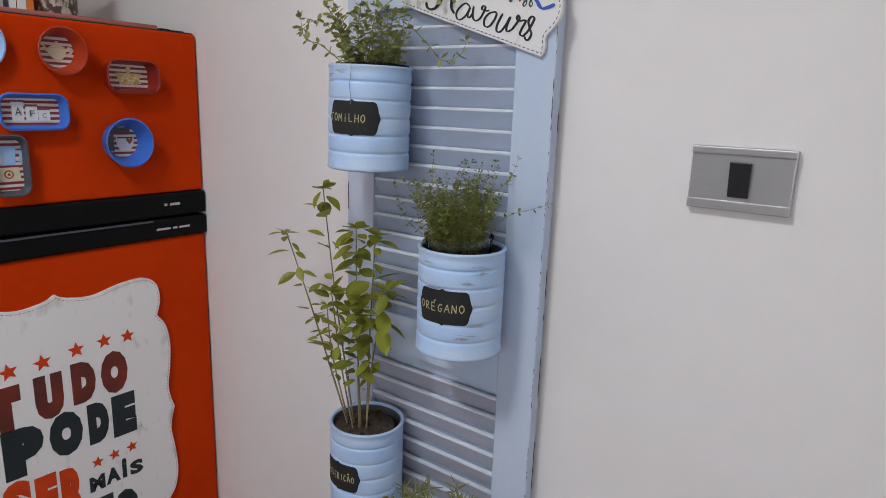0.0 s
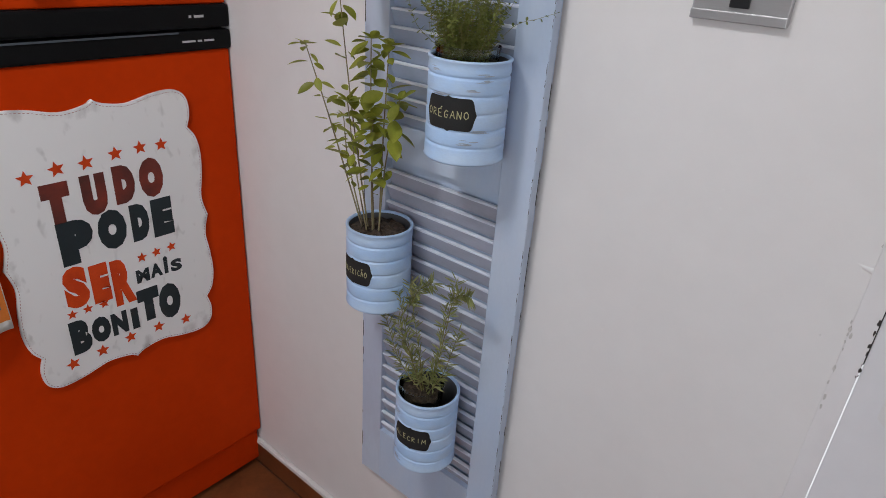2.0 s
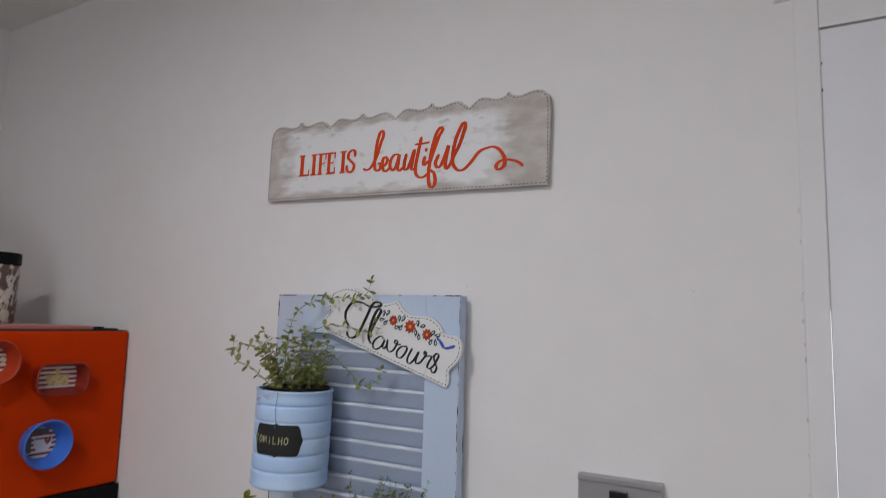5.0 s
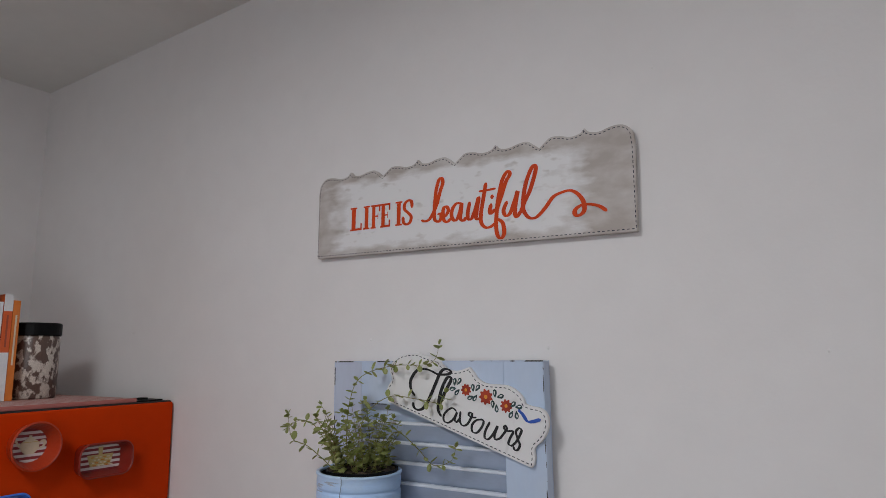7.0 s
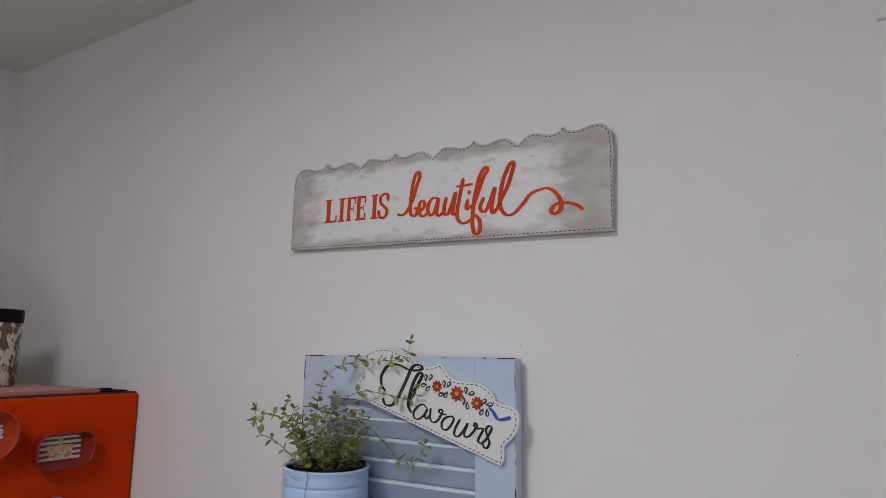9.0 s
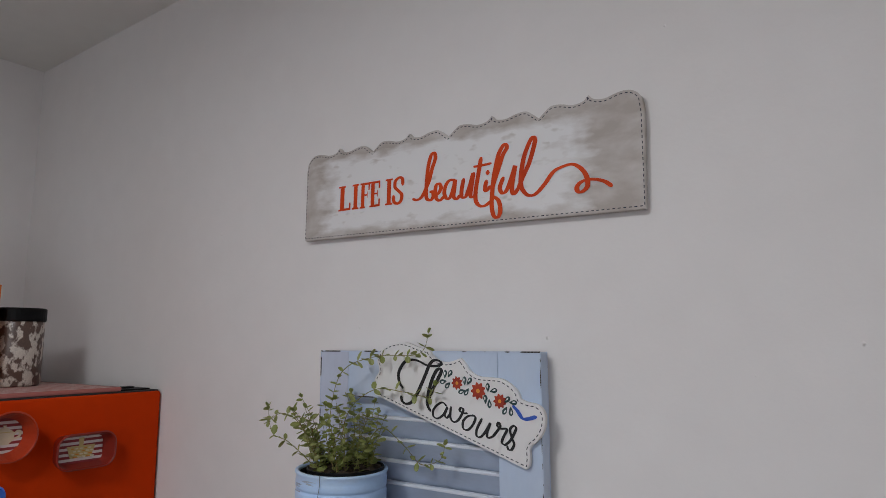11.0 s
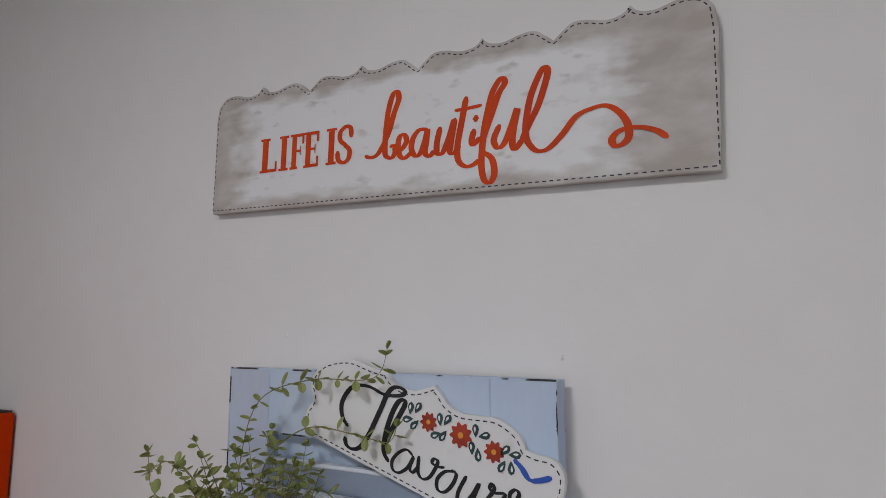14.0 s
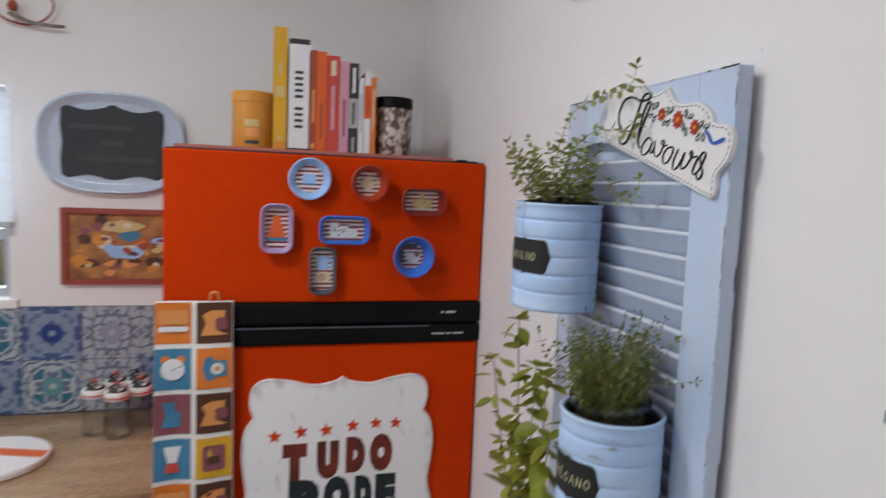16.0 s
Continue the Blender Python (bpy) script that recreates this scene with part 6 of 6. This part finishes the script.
rings = [(0.193, 0.142, 0.0), (0.196, 0.145, 0.022), (0.192, 0.141, 0.027), (0.186, 0.135, 0.022), (0.168, 0.119, 0.006), (0.164, 0.115, 0.005)]
vs = [(u, -d, v) for w, h, d in rings for u, v in squircle(w, h)]
n = 64
fs = [(i * n + k, i * n + (k + 1) % n, (i + 1) * n + (k + 1) % n, (i + 1) * n + k) for i in range(len(rings) - 1) for k in range(n)] + [tuple(range(5 * n, 6 * n))]
part("tray", (vs, fs), M["tray"], back, smooth=True)
edge = []
for k in range(40):
    s = k / 39
    edge.append((-0.134 + 0.268 * s, 0.098 + 0.006 * math.cos(s * 12.57) + 0.005 * (abs(s - 0.5) < 0.06)))
edge += [(0.137, 0.05), (0.132, 0.0), (0.137, -0.05)] + [(0.134 - 0.268 * k / 39, -0.098 - 0.006 * math.cos(k / 39 * 12.57)) for k in range(40)] + [(-0.137, -0.05), (-0.132, 0.0), (-0.137, 0.05)]
part("chalkboard", prism(edge, 0.009, 0.0055), M["slate_board"], back, "dark slate chalkboard")
for u, v, w in ((-0.03, 0.045, 0.085), (0.0, 0.0, 0.03), (0.01, -0.045, 0.10)):
    part("chalk_line", box((u - w, -0.0096, v - 0.007), (u + w, -0.0092, v + 0.007)), M["smudge"], back)

pic = thing("framed_picture", "small warm-coloured picture in a red wooden frame", "picture", pose(WB + 0.001, -0.025, 1.384, 0, 0, 90))
b = box((-0.160, -0.016, -0.112), (-0.142, 0.0, 0.112), 0.002)
for lo, hi in (((0.142, -0.112), (0.160, 0.112)), ((-0.1418, -0.112), (0.1418, -0.095)), ((-0.1418, 0.095), (0.1418, 0.112))):
    box((lo[0], -0.016, lo[1]), (hi[0], 0.0, hi[1]), 0.002, bm=b)
part("frame", b, M["frame_red"], pic)
for k in range(34):
    u, v = rng.uniform(-0.125, 0.125), rng.gauss(-0.015, 0.035)
    su = rng.uniform(0.006, 0.022)
    sv = su * rng.uniform(0.4, 1.0)
    v = max(-0.078, min(0.078, v))
    u = max(-0.138 + su * 1.1, min(0.138 - su * 1.1, u))
    ink = rng.choice(("straw", "peach_p", "orange_p", "brown_p", "rust", "mauve_p", "powder", "cream", "brown_p", "gold"))
    part("painted_shape", patch([(u + su * math.cos(6.283 * i / 11) * rng.uniform(0.6, 1.1), v + sv * math.sin(6.283 * i / 11) * rng.uniform(0.6, 1.1)) for i in range(11)], 0.0079 + 0.00004 * k), M[ink], pic)
part("painting", box((-0.1415, -0.006, -0.0945), (0.1415, -0.002, 0.0945)), M["painting"], pic)
for u, v, su, sv, ink in ((0.01, -0.015, 0.06, 0.022, "powder"), (0.02, 0.035, 0.03, 0.020, "teal_p"), (-0.05, 0.015, 0.022, 0.022, "cream"), (0.055, 0.0, 0.02, 0.02, "orange_p"), (-0.09, -0.05, 0.03, 0.014, "brown_p"), (0.0, 0.06, 0.06, 0.018, "straw"), (0.09, -0.045, 0.03, 0.016, "brown_p"), (0.0, -0.05, 0.05, 0.012, "peach_p")):
    part("painted_shape", patch([(u + su * math.cos(6.283 * k / 16) * rng.uniform(0.8, 1.1), v + sv * math.sin(6.283 * k / 16) * rng.uniform(0.8, 1.1)) for k in range(16)], 0.0065 + rng.uniform(0, 0.0012)), M[ink], pic)

board2 = thing("carved_wall_ornament", "dark wooden ornament with brass glints beside the refrigerator", "wall decoration", pose(WB + 0.001, 0.135, 1.40, 0, 0, 90))
part("carving", box((-0.012, -0.012, -0.13), (0.05, 0.0, 0.13), 0.004), M["frame_red"], board2)

hang = thing("wire_wreath", "dark wire ring with a small red figure hanging on the wall", "wall decoration", pose(WB + 0.02, -0.265, 2.05, 0, 0, 90))
ring = [Vector((0.075 * math.cos(a), 0.004 * math.sin(3 * a), 0.055 * math.sin(a))) for a in [6.2832 * k / 28 for k in range(29)]]
part("ring", tube(ring, 0.003, 0.003, 6), M["frame_red"], hang)
part("twig", tube(spline([(-0.03, -0.01, -0.030), (0.02, -0.012, -0.050), (0.07, -0.01, -0.054), (0.105, -0.01, -0.054)], 6), 0.006, 0.004, 6), M["bark"], hang)
part("figure", lathe([(0.0, -0.014), (0.010, -0.010), (0.014, 0.0), (0.010, 0.010), (0.0, 0.02)], 14), M["rust"], hang).location = (-0.02, -0.012, -0.012)
part("hook", box((-0.004, 0.0, 0.05), (0.004, 0.019, 0.058)), M["wire"], hang)

for x, y in ((-1.705, -0.062), (-1.675, 0.000), (-1.715, 0.051), (-1.775, -0.022), (-1.785, 0.030)):
    j = thing("spice_jar", "small glass jar with a white lid, red line and cow-spotted top", "jar", pose(x, y, KZ), group="lidded jars on the countertop")
    part("glass", lathe([(0.027, 0.0005), (0.029, 0.004), (0.029, 0.105), (0.027, 0.116)], 28), M["glass"], j, smooth=True)
    part("lid", lathe([(0.030, 0.106), (0.0315, 0.107), (0.0315, 0.124), (0.029, 0.129), (0.0, 0.131)], 28), M["white"], j, "white lid", smooth=True)
    part("lid_band", lathe([(0.0318, 0.112), (0.0322, 0.1125), (0.0322, 0.1155), (0.0318, 0.116)], 28), M["book_red"], j, "thin red line")
    part("lid_top", lathe([(0.027, 0.128), (0.0265, 0.134), (0.022, 0.140), (0.012, 0.145), (0.0, 0.146)], 20), M["cow"], j, "black and white spotted dome", smooth=True)
    part("knob", lathe([(0.0, 0.0), (0.006, 0.002), (0.007, 0.007), (0.0, 0.012)], 12), M[rng.choice(("book_red", "black"))], j, smooth=True).location = (0, 0, 0.145)

disc = thing("round_trivet", "round white trivet with orange and maroon bands on the countertop", "trivet", pose(-1.545, -0.258, KZ, 0, 0, -17))
part("disc", lathe([(0.0, 0.0), (0.128, 0.0), (0.131, 0.004), (0.131, 0.014), (0.128, 0.018), (0.0, 0.018)], 48), M["white"], disc)
part("band", ([(x, y, 0.0186) for x, y in [(-0.050, -0.115 + 0.23 * k / 12) for k in range(13)]] + [(-0.010, -0.125 + 0.25 * k / 12, 0.0186) for k in range(13)], [(k, 13 + k, 14 + k, k + 1) for k in range(12)]), M["book_orange"], disc, "orange band")
part("band", ([(x, y, 0.0190) for x, y in ((-0.008, -0.122), (0.055, -0.108), (0.055, -0.03), (-0.008, -0.03))], [(0, 1, 2, 3)]), M["mauve_p"], disc, "maroon patch")

# ---- tiles ----
TS, TJ = 0.1585, 0.0016


def pieces(parent, name, size, places, mats):
    first = {}
    for k, (p, mk) in enumerate(places):
        if mk not in first:
            b_ = box([-s / 2 for s in size], [s / 2 for s in size], 0.0008, seg=1)
            o = part(name, b_, M[mk], parent)
            first[mk] = o.data
        else:
            o = new(name, first[mk])
            o.parent = parent
        o.location = p


splash = setting("backsplash", box((WB + 0.0005, -1.95, KZ + 0.001), (WB + 0.003, 0.36, 1.2065)), M["grout"], "blue and grey patterned tile backsplash", "backsplash")
cols = [-0.133 + TS * (k + 0.5) for k in range(-11, 3)]
kinds = {(-1, 1): "tile_a", (0, 1): "tile_b", (1, 1): "tile_b", (-1, 0): "tile_c", (0, 0): "tile_b", (1, 0): "tile_a", (-2, 1): "tile_c", (-2, 0): "tile_a"}
spots = []
for k, y in enumerate(cols):
    for row in (0, 1):
        mk = kinds.get((k - 11, row)) or ("tile_a", "tile_b", "tile_c")[(k * 2 + row * 5) % 3]
        spots.append(((WB + 0.0055, y, 1.2065 - TS * (1.5 - row)), mk))
pieces(splash, "tile", (0.005, TS - TJ, TS - TJ), spots, M)

ground = bpy.data.objects["floor"]
FT = 0.30
spots = []
for i in range(13):
    for j in range(11):
        px, py = WB + 0.15 + FT * i, WA - 0.162 - FT * j
        if px + 0.15 > WD or py - 0.15 < WC:
            continue
        spots.append(((px, py, -0.0035), "terracotta"))
pieces(ground, "tile", (FT - 0.005, FT - 0.005, 0.007), spots, M)
